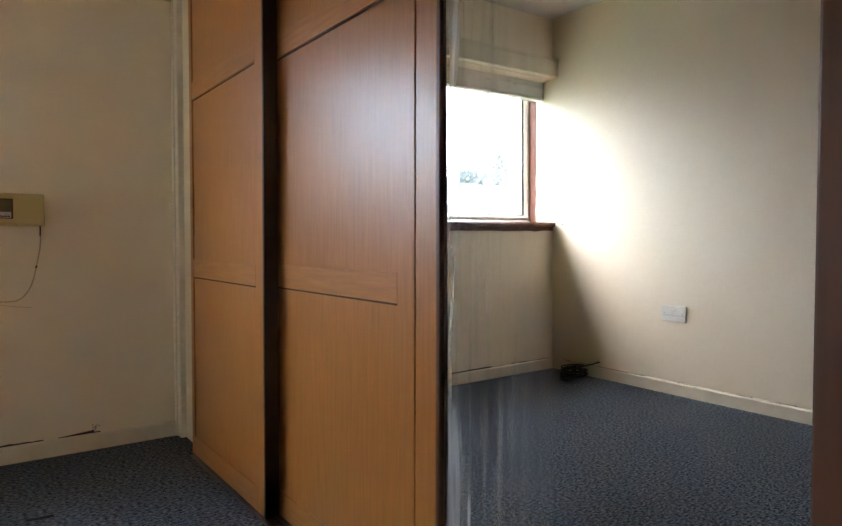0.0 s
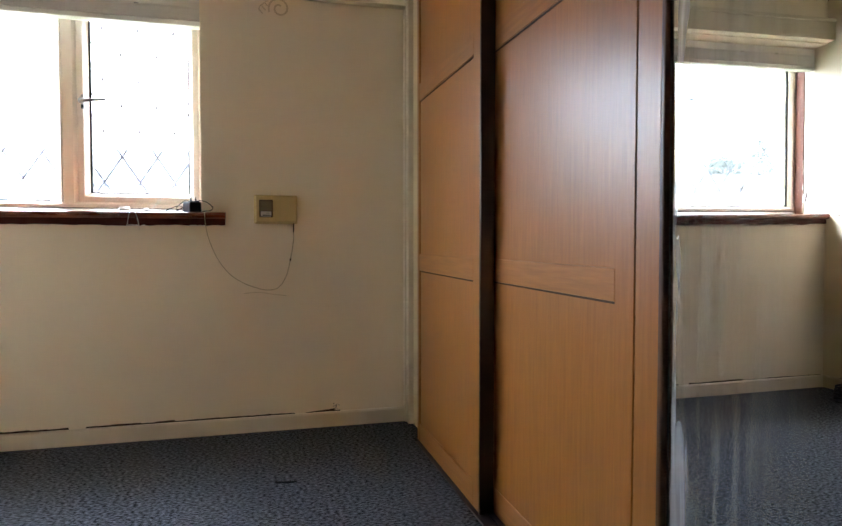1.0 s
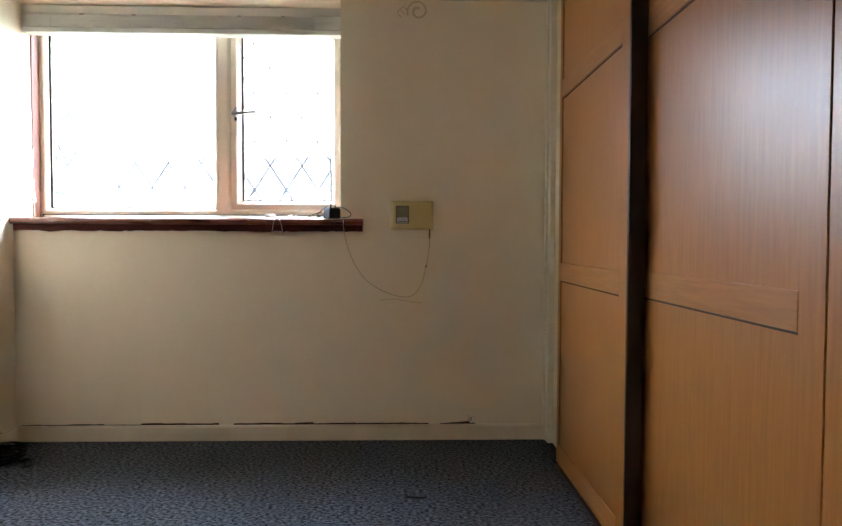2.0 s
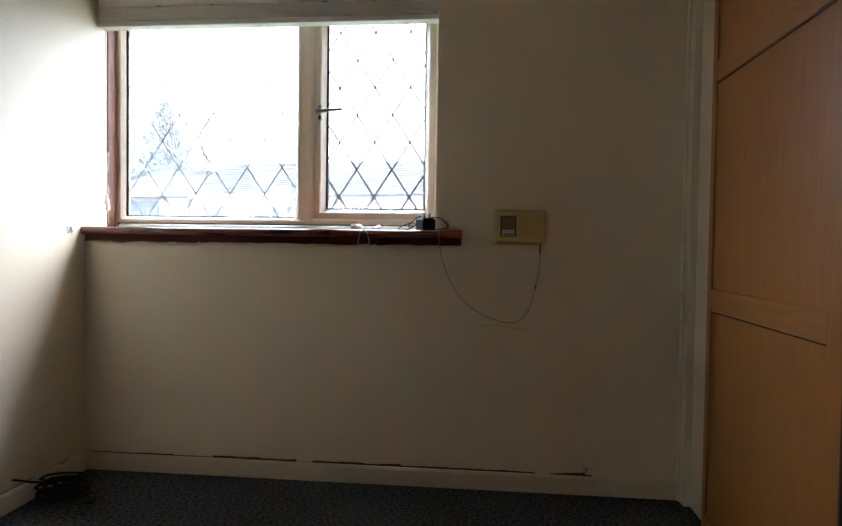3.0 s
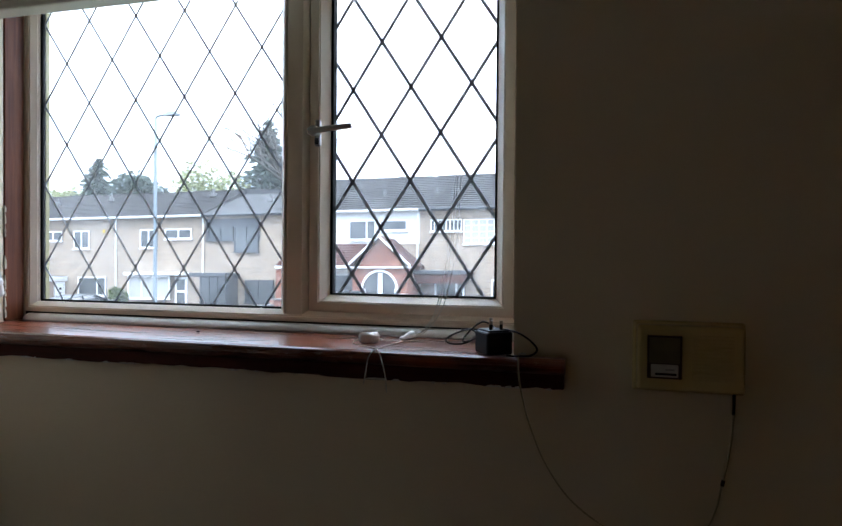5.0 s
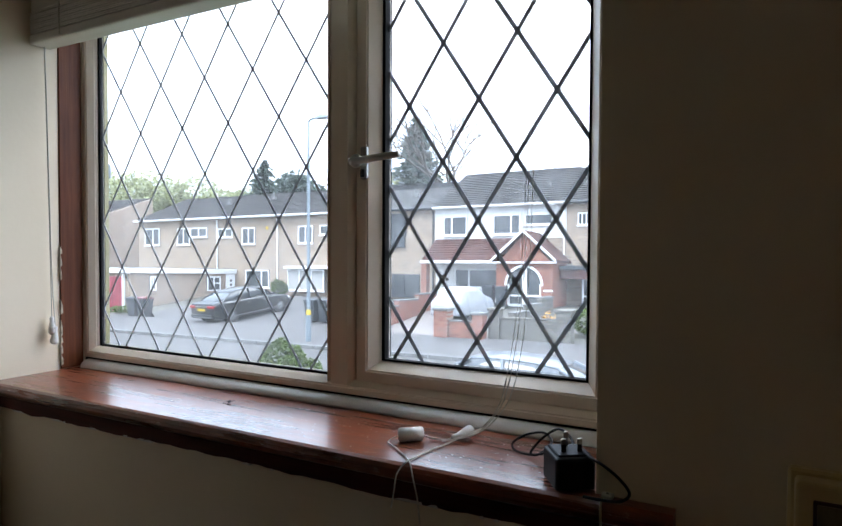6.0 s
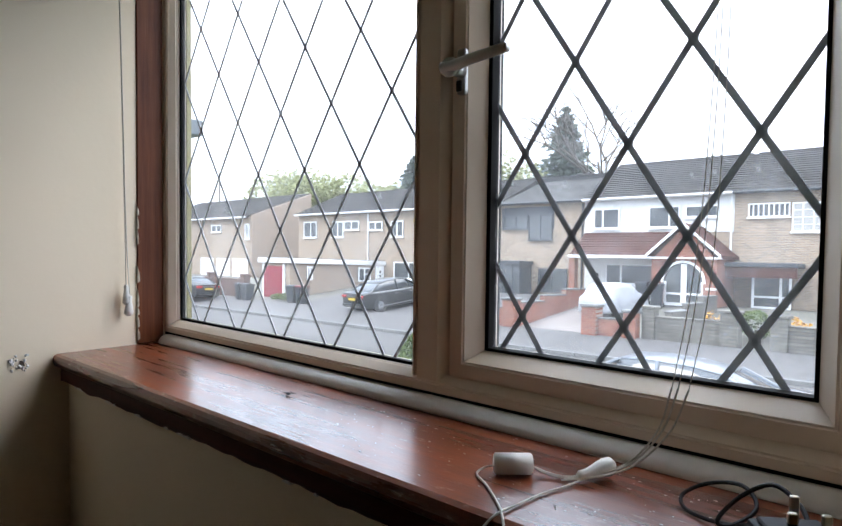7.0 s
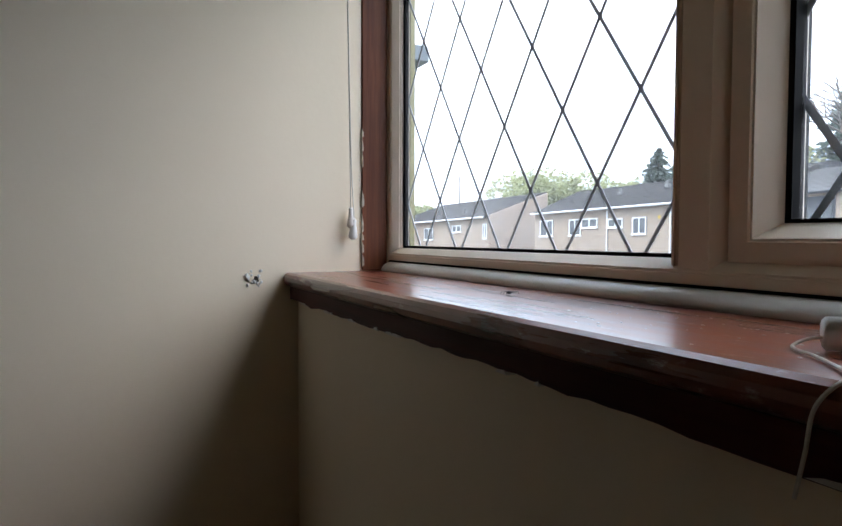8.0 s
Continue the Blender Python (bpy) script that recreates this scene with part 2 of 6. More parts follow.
M_PLASTER = mat("broken_plaster", (0.62, 0.56, 0.46), (0.30, 0.25, 0.19), 60, 0.95, bump=1.0, bump_scale=90)
M_CRACK = mat("dark_gap", (0.035, 0.025, 0.017), (0.07, 0.05, 0.035), 40, 0.95)
M_APRON_SHADE = mat("shaded_apron_stain", (0.085, 0.016, 0.011), (0.05, 0.010, 0.007), 4, 0.5, stretch=(1, 20, 20), stain=0.3, stain_scale=6, spec=0.08)
M_STAIN = mat("brown_wall_mark", (0.66, 0.56, 0.40), (0.60, 0.50, 0.35), 30, 0.8)
M_LABEL = mat("pale_label", (0.66, 0.65, 0.62), None, 20, 0.5)


def sill_mat():
    m = mat("varnished_mahogany_sill", (0.31, 0.072, 0.022), (0.12, 0.026, 0.009), 3.5, 0.29, stretch=(1.2, 14, 14), stain=0.5,
            stain_scale=9, bump=0.06, bump_scale=30, coat=0.5, rough_var=0.12)
    n, l = m.node_tree.nodes, m.node_tree.links
    b = n["Principled BSDF"]
    b.inputs["Coat Roughness"].default_value = 0.2
    tc, mp, ns, r = (n.new("ShaderNode" + k) for k in ("TexCoord", "Mapping", "TexNoise", "MapRange"))
    mp.inputs["Scale"].default_value = (14, 40, 40)
    ns.inputs["Scale"].default_value, ns.inputs["Detail"].default_value, ns.inputs["Roughness"].default_value = 2.6, 10, 0.7
    l.new(tc.outputs["Object"], mp.inputs["Vector"])
    l.new(mp.outputs["Vector"], ns.inputs["Vector"])
    l.new(ns.outputs["Fac"], r.inputs["Value"])
    r.inputs["From Min"].default_value, r.inputs["From Max"].default_value = 0.59, 0.71
    r.inputs["To Max"].default_value = 0.5
    mx = n.new("ShaderNodeMixRGB")
    mx.inputs[2].default_value = (0.58, 0.46, 0.38, 1)
    src = b.inputs["Base Color"].links[0].from_socket
    l.new(r.outputs["Result"], mx.inputs[0])
    l.new(src, mx.inputs[1])
    l.new(mx.outputs["Color"], b.inputs["Base Color"])
    return m


M_SILL = sill_mat()


# ---- building helpers ----
PLACE = [None]


def part(name, bm, material, parent=None, label="", smooth=False):
    """Links a bmesh as one mesh object under a thing or a part."""
    if PLACE[0] is not None:
        bm.transform(PLACE[0])
    bmesh.ops.recalc_face_normals(bm, faces=bm.faces)
    me = bpy.data.meshes.new(name)
    bm.to_mesh(me)
    bm.free()
    me.materials.append(material)
    if smooth:
        for p in me.polygons:
            p.use_smooth = True
    ob = new(name, me)
    if parent is not None:
        ob.parent = parent
        ob.matrix_parent_inverse = parent.matrix_world.inverted()
    if label:
        ob["label"] = label
    return ob


def thing(name, label, category, base=(0, 0, 0), group="", kind=""):
    """An Empty at the base of a thing made of parts."""
    e = new(name)
    p = Vector(base)
    e.location = PLACE[0] @ p if PLACE[0] is not None else p
    e.empty_display_size = 0.05
    bpy.context.view_layer.update()
    return tagged(e, label, category, group, kind)


def solo(name, bm, material, label, category, group="", kind="", smooth=False):
    return tagged(part(name, bm, material, None, "", smooth), label, category, group, kind)


def box(bm, x0, x1, y0, y1, z0, z1, bevel=0.0, seg=1):
    vs = [bm.verts.new((x, y, z)) for x in (x0, x1) for y in (y0, y1) for z in (z0, z1)]
    fs = [bm.faces.new([vs[i] for i in q]) for q in ((0, 1, 3, 2), (4, 6, 7, 5), (0, 4, 5, 1), (2, 3, 7, 6), (0, 2, 6, 4), (1, 5, 7, 3))]
    if bevel:
        bmesh.ops.bevel(bm, geom=list({e for f in fs for e in f.edges}), offset=bevel, segments=seg, affect="EDGES", profile=0.5)
    return bm


def boxed(*a, bevel=0.0, seg=1):
    return box(bmesh.new(), *a, bevel=bevel, seg=seg)


def prism(bm, pts, axis, a, b):
    """A polygon of (u, v) drawn out along one axis from a to b; u, v are the other two axes in order."""
    def at(u, v, w):
        return {"x": (w, u, v), "y": (u, w, v), "z": (u, v, w)}[axis]
    lo, hi = [bm.verts.new(at(u, v, a)) for u, v in pts], [bm.verts.new(at(u, v, b)) for u, v in pts]
    bm.faces.new(lo)
    bm.faces.new(hi[::-1])
    n = len(pts)
    for i in range(n):
        bm.faces.new((lo[i], lo[(i + 1) % n], hi[(i + 1) % n], hi[i]))
    return bm


def prismed(pts, axis, a, b):
    return prism(bmesh.new(), pts, axis, a, b)


def cyl(bm, p0, p1, r0, r1=None, seg=12, caps=True):
    r1 = r0 if r1 is None else r1
    p0, p1 = Vector(p0), Vector(p1)
    w = (p1 - p0).normalized()
    u = w.orthogonal().normalized()
    v = w.cross(u)
    rings = []
    for p, r in ((p0, r0), (p1, r1)):
        rings.append([bm.verts.new(p + r * (math.cos(k * math.tau / seg) * u + math.sin(k * math.tau / seg) * v)) for k in range(seg)])
    for k in range(seg):
        bm.faces.new((rings[0][k], rings[0][(k + 1) % seg], rings[1][(k + 1) % seg], rings[1][k]))
    if caps:
        bm.faces.new(rings[0])
        bm.faces.new(rings[1][::-1])
    return bm


def smooth_line(pts, steps=8):
    """Catmull-Rom points through the given ones."""
    pts = [Vector(p) for p in pts]
    ext = [2 * pts[0] - pts[1], *pts, 2 * pts[-1] - pts[-2]]
    out = []
    for i in range(1, len(ext) - 2):
        a, b, c, d = ext[i - 1 : i + 3]
        for k in range(steps):
            t = k / steps
            out.append(0.5 * (2 * b + (c - a) * t + (2 * a - 5 * b + 4 * c - d) * t * t + (3 * b - a - 3 * c + d) * t ** 3))
    return out + [pts[-1]]


def hose(bm, pts, r, seg=6, steps=8, taper=None):
    """A round cord along a smooth line."""
    line = smooth_line(pts, steps) if steps > 1 else [Vector(p) for p in pts]
    rings, u = [], None
    for i, p in enumerate(line):
        w = (line[min(i + 1, len(line) - 1)] - line[max(i - 1, 0)]).normalized()
        u = w.orthogonal().normalized() if u is None else (u - w * u.dot(w)).normalized()
        v = w.cross(u)
        rr = r if taper is None else r + (taper - r) * i / (len(line) - 1)
        rings.append([bm.verts.new(p + rr * (math.cos(k * math.tau / seg) * u + math.sin(k * math.tau / seg) * v)) for k in range(seg)])
    for a, b in zip(rings, rings[1:]):
        for k in range(seg):
            bm.faces.new((a[k], a[(k + 1) % seg], b[(k + 1) % seg], b[k]))
    bm.faces.new(rings[0])
    bm.faces.new(rings[-1][::-1])
    return bm


def lathe(bm, profile, centre, seg=14, turn=None):
    """A turned shape: profile of (radius, height) about z at centre, turned by the matrix."""
    rings = []
    for r, h in profile:
        ring = []
        for k in range(seg):
            p = Vector((r * math.cos(k * math.tau / seg), r * math.sin(k * math.tau / seg), h))
            ring.append(bm.verts.new(Vector(centre) + (turn @ p if turn else p)))
        rings.append(ring)
    for a, b in zip(rings, rings[1:]):
        for k in range(seg):
            bm.faces.new((a[k], a[(k + 1) % seg], b[(k + 1) % seg], b[k]))
    bm.faces.new(rings[0])
    bm.faces.new(rings[-1][::-1])
    return bm


# ---- the room: floor, walls, ceiling ----
CEIL, BACK, WIN_R, WIN_TOP = 2.25, -3.6, 1.374, 1.868
DOOR1, DOOR2, GLASS3 = 2.232, 2.277, 2.290

solo("floor", boxed(-0.12, 3.0, BACK - 0.1, 0.0, -0.12, 0.0), M_CARPET, "blue-grey flecked loop-pile carpet over the whole bedroom floor", "carpet", kind="structure")
solo("ceiling", boxed(-0.12, 3.0, BACK - 0.1, 0.30, CEIL, CEIL + 0.15), M_CEIL, "plain white painted ceiling", "ceiling", kind="structure")
solo("wall_west", boxed(-0.12, 0.0, BACK - 0.1, 0.25, -0.1, CEIL), M_WALL, "cream painted plaster wall beside the window", "wall", kind="structure")
# apricot tint added on this unseen wall to warm the light it bounces
solo("wall_south", boxed(0.0, 3.0, BACK - 0.1, BACK, 0.0, CEIL), M_WARM_BOUNCE, "unseen plaster wall facing the window, tinted apricot to warm the bounced light", "wall", kind="structure")
solo("wall_east", boxed(2.9, 3.0, BACK, 0.0, 0.0, CEIL), M_WALL, "cream plaster wall closing the wardrobe", "wall", kind="structure")
wn_bm = bmesh.new()
box(wn_bm, 0.0, WIN_R, 0.0, 0.30, -0.1, 0.905)
box(wn_bm, WIN_R, 3.0, 0.0, 0.30, -0.1, CEIL)
box(wn_bm, 0.0, WIN_R, 0.0, 0.30, WIN_TOP, CEIL)
solo("wall_north", wn_bm, M_WALL, "cream painted plaster wall under and beside the window", "wall", kind="structure")
# skirting boards, pulled a little off the wall
sk = thing("baseboard", "cream gloss skirting board gaping from the wall", "skirting", (1.1, 0, 0), kind="structure")
prof = [(-0.016, 0), (-0.016, 0.058), (-0.012, 0.066), (-0.004, 0.066), (-0.004, 0)]
part("board", prismed(prof, "x", 0.004, 2.25), M_GLOSS, sk)
sw = thing("baseboard", "cream gloss skirting board along the side wall", "skirting", (0, -1.5, 0), kind="structure")
prof = [(0.016, 0), (0.016, 0.058), (0.012, 0.066), (0.002, 0.066), (0.002, 0)]
part("board", prismed(prof, "y", BACK, -0.018), M_GLOSS, sw)

# the dark torn gap above the skirting
rng = random.Random(4)
gap = bmesh.new()
x = 0.02
while x < 1.92:
    w = rng.uniform(0.03, 0.10)
    top = 0.0675 + rng.uniform(0.0, 0.004) + (0.003 if 0.5 < x < 1.7 else 0)
    if rng.random() < 0.97:
        prism(gap, [(x, 0.064), (x + w, 0.064), (x + w, top + rng.uniform(-0.001, 0.002)), (x + w * 0.5, top), (x, top - 0.001)], "y", -0.0035, 0.001)
    x += w
for k in range(9):
    cx = 1.80 + 0.014 * k
    prism(gap, [(cx, 0.066), (cx + 0.018, 0.066), (cx + 0.016, 0.069 + 0.0012 * k), (cx + 0.004, 0.068 + 0.001 * k)], "y", -0.003, 0.001)
y = -0.10
while y > -2.4:
    w = rng.uniform(0.05, 0.14)
    if rng.random() < 0.75:
        prism(gap, [(y, 0.064), (y - w, 0.064), (y - w, 0.0675 + rng.uniform(0, 0.002)), (y, 0.068)], "x", -0.001, 0.003)
    y -= w
solo("wall_crack", gap, M_CRACK, "dark ragged gap in the plaster above the skirting", "crack", kind="structure")


def crumble(name, centre, normal, r, label, seed, mat_rim=None):
    """A crumbled plaster hole: ragged rim lumps round a dark pit, lying on a wall."""
    g = random.Random(seed)
    hole = thing(name, label, "hole", centre)
    u = Vector((0, 1, 0)) if abs(normal[0]) > 0.5 else Vector((1, 0, 0))
    w, c, nrm = Vector((0, 0, 1)), Vector(centre), Vector(normal)
    bm = bmesh.new()
    ring = [bm.verts.new(c + nrm * 0.0012 + (u * math.cos(k * math.tau / 13) + w * math.sin(k * math.tau / 13)) * r * g.uniform(0.18, 0.42)) for k in range(13)]
    low = [bm.verts.new(v.co - nrm * 0.001) for v in ring]
    bm.faces.new(ring)
    for k in range(13):
        bm.faces.new((ring[k], ring[(k + 1) % 13], low[(k + 1) % 13], low[k]))
    part("pit", bm, M_CRACK, hole)
    bm = bmesh.new()
    for k in range(26):
        a, d = g.uniform(0, math.tau), r * g.uniform(0.2, 1.05)
        p = c + (u * math.cos(a) * 0.9 + w * math.sin(a)) * d
        s = r * g.uniform(0.08, 0.24)
        m = Matrix.Translation(p + nrm * s * 0.3) @ Euler((g.uniform(0, 6), g.uniform(0, 6), g.uniform(0, 6))).to_matrix().to_4x4() @ Matrix.Diagonal((s, s * g.uniform(0.5, 1), s * 0.7, 1))
        bmesh.ops.create_icosphere(bm, subdivisions=1, radius=1.0, matrix=m)
    part("rim", bm, mat_rim or M_PLASTER, hole, "crumbled filler")
    return hole


crumble("plaster_hole", (0.0, -0.088, 0.937), (1, 0, 0), 0.022, "crumbled plug hole in the painted wall by the sill", 3, M_LABEL)
crumble("pipe_stub", (1.935, 0.0, 0.088), (0, -1, 0), 0.016, "broken plaster hole above the skirting", 8)

# a faint spiral mark on the wall under the pelmet
spiral = bmesh.new()
pts = [(1.70 + (0.012 + 0.0042 * a) * math.cos(a * 1.05 + 1.0), -0.0006, 1.828 + (0.012 + 0.0042 * a) * math.sin(a * 1.05 + 1.0)) for a in [k * 0.4 for k in range(22)]]
hose(spiral, pts, 0.004, 6, 1)
for k in range(3):
    hose(spiral, [(1.63 + 0.012 * k, -0.0004, 1.80 + 0.016 * k), (1.615 + 0.012 * k, -0.0004, 1.82 + 0.014 * k), (1.625 + 0.014 * k, -0.0004, 1.838 + 0.01 * k)], 0.0022, 5, 4)
for v in spiral.verts:
    v.co.y = max(-0.0016, min(0.0004, v.co.y))
solo("wall_mark", spiral, M_STAIN, "faint brown spiral mark on the cream wall", "mark")

# pelmet board over the window wall
pel = thing("pelmet", "white painted boxed pelmet across the top of the window wall", "pelmet", (1.1, -0.03, 1.87), kind="structure")
part("fascia", boxed(0.002, 2.25, -0.052, -0.002, 1.872, 1.985, bevel=0.003), M_GLOSS, pel)
part("rail", boxed(0.002, 2.25, -0.060, -0.052, 1.965, 1.983, bevel=0.002), M_GLOSS, pel)

# ---- the window ----
win = thing("window_1", "white plastic two-light window with diamond leaded glass", "window", (0.69, 0.22, 0.96), kind="structure")


def ring4(name, x0, x1, z0, z1, w, y0, y1, parent, mat_=M_PVC, bottom=None, k=0.66, s=0.018, label=""):
    """Four mitred members of a casement, each a mesh of its own: a flat face k of its width, then a bead sloping s deep."""
    b = w if bottom is None else bottom
    for key in ("left", "right", "bottom", "top"):
        bm = bmesh.new()
        if key in ("left", "right"):
            e, d = (x0, 1) if key == "left" else (x1, -1)
            o = [(e, z0), (e, z1)]
            i = [(e + d * w, z0 + b), (e + d * w, z1 - w)]
        else:
            e, d, ww = (z0, 1, b) if key == "bottom" else (z1, -1, w)
            o = [(x0, e), (x1, e)]
            i = [(x0 + w, e + d * ww), (x1 - w, e + d * ww)]
        mid = [(o[q][0] + (i[q][0] - o[q][0]) * k, o[q][1] + (i[q][1] - o[q][1]) * k) for q in (0, 1)]
        quads = [(o, y0), (mid, y0), (i, y0 + s), (i, y1), (o, y1)]
        vs = [[bm.verts.new((p[0], y, p[1])) for p in pts] for pts, y in quads]
        for q in range(5):
            a, c = vs[q], vs[(q + 1) % 5]
            bm.faces.new((a[0], a[1], c[1], c[0]))
        bm.faces.new([v[0] for v in vs])
        bm.faces.new([v[1] for v in vs][::-1])
        bmesh.ops.bevel(bm, geom=[e for e in bm.edges if abs((e.verts[0].co - e.verts[1].co).length) > 0.1], offset=0.0025, segments=2, affect="EDGES")
        part(name, bm, mat_, parent, label)


def glazing(x0, x1, z0, z1, cx, cz, hx, hz, GY, glass, parent, came=0.0042, wide=0.002):
    """A pane with its gasket, spacer and diamond leads: crossings at cx, cz and every 2 hx by 2 hz."""
    pane = part("pane", boxed(x0 - 0.0055, x1 + 0.0055, GY - 0.0065, GY - 0.0025, z0 - 0.0055, z1 + 0.0055), glass, parent, "dusty clear glass with an added haze veil")
    pane.visible_shadow = False
    gk = bmesh.new()
    g, d = 0.006, GY - (0.019 if wide > 0.003 else 0.010)
    box(gk, x0 - g, x0 + wide, d, GY - 0.0006, z0 - g, z1 + g)
    box(gk, x1 - 0.002, x1 + g, d, GY - 0.0006, z0 - g, z1 + g)
    box(gk, x0 + wide, x1 - 0.002, d, GY - 0.0006, z0 - g, z0 + 0.002)
    box(gk, x0 + wide, x1 - 0.002, d, GY - 0.0006, z1, z1 + g)
    part("gasket", gk, M_GASKET, parent, "black rubber glazing gasket")
    sp = bmesh.new()
    box(sp, x0 - 0.008, x0 - 0.001, GY + 0.005, GY + 0.016, z0, z1)
    box(sp, x1 + 0.001, x1 + 0.008, GY + 0.005, GY + 0.016, z0, z1)
    box(sp, x0 - 0.008, x1 + 0.008, GY + 0.005, GY + 0.016, z0 - 0.008, z0 - 0.001)
    box(sp, x0 - 0.008, x1 + 0.008, GY + 0.005, GY + 0.016, z1 + 0.001, z1 + 0.008)
    part("spacer", sp, M_SPACER if wide < 0.003 else M_GASKET, parent, "metal glazing spacer")
    joints = bmesh.new()
    for sgn in (1, -1):
        for k in range(-14, 15):
            # the line x = cx + 2 hx k + sgn * (z - cz) * hx / hz
            def xof(z):
                return cx + 2 * hx * k + sgn * (z - cz) * hx / hz
            def zof(xx):
                return cz + sgn * (xx - cx - 2 * hx * k) * hz / hx
            ends = []
            for z in (z0, z1):
                if x0 <= xof(z) <= x1:
                    ends.append((xof(z), z))
            for xx in (x0, x1):
                if z0 < zof(xx) < z1:
                    ends.append((xx, zof(xx)))
            if len(ends) < 2:
                continue
            (ax, az), (bx, bz) = ends[:2]
            ln = math.hypot(bx - ax, bz - az)
            if ln < 0.02:
                continue
            ux, uz = (bx - ax) / ln, (bz - az) / ln
            px, pz = -uz, ux
            bm = bmesh.new()
            secs = []
            for (qx, qz) in ((ax, az), (bx, bz)):
                secs.append([bm.verts.new((qx + px * w, GY - 0.0025 + d, qz + pz * w)) for w, d in ((-came, 0.0003), (-came * 0.6, 0.0022), (came * 0.6, 0.0022), (came, 0.0003))])
            for q in range(4):
                bm.faces.new((secs[0][q], secs[0][(q + 1) % 4], secs[1][(q + 1) % 4], secs[1][q]))
            bm.faces.new(secs[0])
            bm.faces.new(secs[1][::-1])
            part("lead_came", bm, M_LEAD, pane, "grey lead strip")
    for i in range(-14, 15):
        for j in range(-14, 15):
            for o in (0, 1):
                jx, jz = cx + (2 * i + o) * hx, cz + (2 * j + o) * hz
                if x0 - 0.001 <= jx <= x1 + 0.001 and z0 <= jz <= z1:
                    lathe(joints, [(came * 1.7, 0.0), (came * 1.5, 0.0014), (came * 0.7, 0.0022)], (jx, GY - 0.0013, jz), 7, Euler((radians(-90), 0, 0)).to_matrix())
    tagged(part("solder_joint", joints, M_LEAD, pane), kind="stuff")
    return pane


# fixed outer members, mullion, the fixed light and the opening sash
FZ0, FZ1 = 0.973, 1.868
ring4("outer_member", 0.004, WIN_R - 0.002, FZ0, FZ1, 0.028, 0.204, 0.255, win, k=0.52, s=0.018)
mul = bmesh.new()
prism(mul, [(0.794, 0.213), (0.799, 0.207), (0.838, 0.207), (0.849, 0.222), (0.849, 0.272), (0.794, 0.272)], "z", FZ0 + 0.012, FZ1 - 0.02)
part("mullion", mul, M_PVC, win)
ring4("fixed_bead", 0.010, 0.794, 0.978, FZ1 - 0.01, 0.024, 0.209, 0.2365, win, bottom=0.025, k=0.26, s=0.024)
sash = part("sash", boxed(0.8525, 0.858, 0.2705, 0.278, 1.005, FZ1 - 0.02), M_PVC, win, "opening sash with a chrome handle")
ring4("sash_member", 0.852, 1.350, 0.999, FZ1 - 0.012, 0.048, 0.216, 0.270, sash, bottom=0.043, k=0.54, s=0.032)
glazing(0.036, 0.774, 1.004, 1.832, 0.486, 1.322, 0.0747, 0.1117, 0.240, M_GLASS, win, 0.0027)
glazing(0.898, 1.303, 1.041, 1.80, 1.168, 1.428, 0.0735, 0.1122, 0.262, M_GLASS_DIRTY, sash, 0.0040, 0.005)

# handle on the sash stile
hd = part("handle", boxed(0.871, 0.887, 0.200, 0.2115, 1.396, 1.460, bevel=0.005, seg=3), M_CHROME, sash, "worn chrome lever handle")
bm = bmesh.new()
cyl(bm, (0.880, 0.202, 1.428), (0.880, 0.180, 1.428), 0.0095, seg=14)
lathe(bm, [(0.012, 0), (0.0135, 0.004), (0.012, 0.009)], (0.880, 0.180, 1.428), 14, Euler((radians(90), 0, 0)).to_matrix())
part("spindle", bm, M_CHROME, hd, smooth=True)
lev = hose(bmesh.new(), [(0.869, 0.174, 1.428), (0.890, 0.173, 1.428), (0.925, 0.167, 1.430), (0.965, 0.164, 1.432), (0.981, 0.164, 1.433)], 0.0080, 10, 5, 0.0062)
part("lever", lev, M_CHROME, hd, smooth=True)
part("keyhole", boxed(0.874, 0.884, 0.196, 0.2, 1.400, 1.415, bevel=0.0015), M_BLACK, hd)

# white half-round cover strip along the back of the sill, and the old wooden jamb
bead = bmesh.new()
prism(bead, [(0.205, 0.951), *[(0.205 - 0.0245 * math.cos(a), 0.951 + 0.0190 * math.sin(a)) for a in [k * math.pi / 2 / 7 for k in range(8)]]], "x", 0.022, WIN_R - 0.004)
part("cover_strip", bead, M_WHITEPL, win, "white plastic half-round cover strip", True)
# black strip drawn in for the shadow line between frame and cover strip
part("shadow_gap_fill", boxed(0.006, WIN_R - 0.004, 0.206, 0.25, 0.951, 0.9735), M_GASKET, win, "black filler strip standing in for the shadow gap under the window")
jm = bmesh.new()
box(jm, -0.004, 0.004, 0.143, 0.203, 0.951, WIN_TOP, bevel=0.002)
part("jamb", jm, M_JAMB, win, "dark red stained wooden jamb lining")
fl = bmesh.new()
rng = random.Random(11)
z = 0.96
while z < 1.86:
    h = rng.uniform(0.01, 0.05)
    if z < 1.30 and rng.random() < (0.6 if z < 1.12 else 0.25):
        w = rng.uniform(0.0005, 0.0024)
        prism(fl, [(0.142, z), (0.145 + w, z + 0.1 * h), (0.144 + w * 1.2, z + 0.6 * h), (0.142, z + h)], "x", 0.0, 0.0062)
    z += h
part("filler", fl, M_PLASTER, win, "cracked white filler along the jamb")

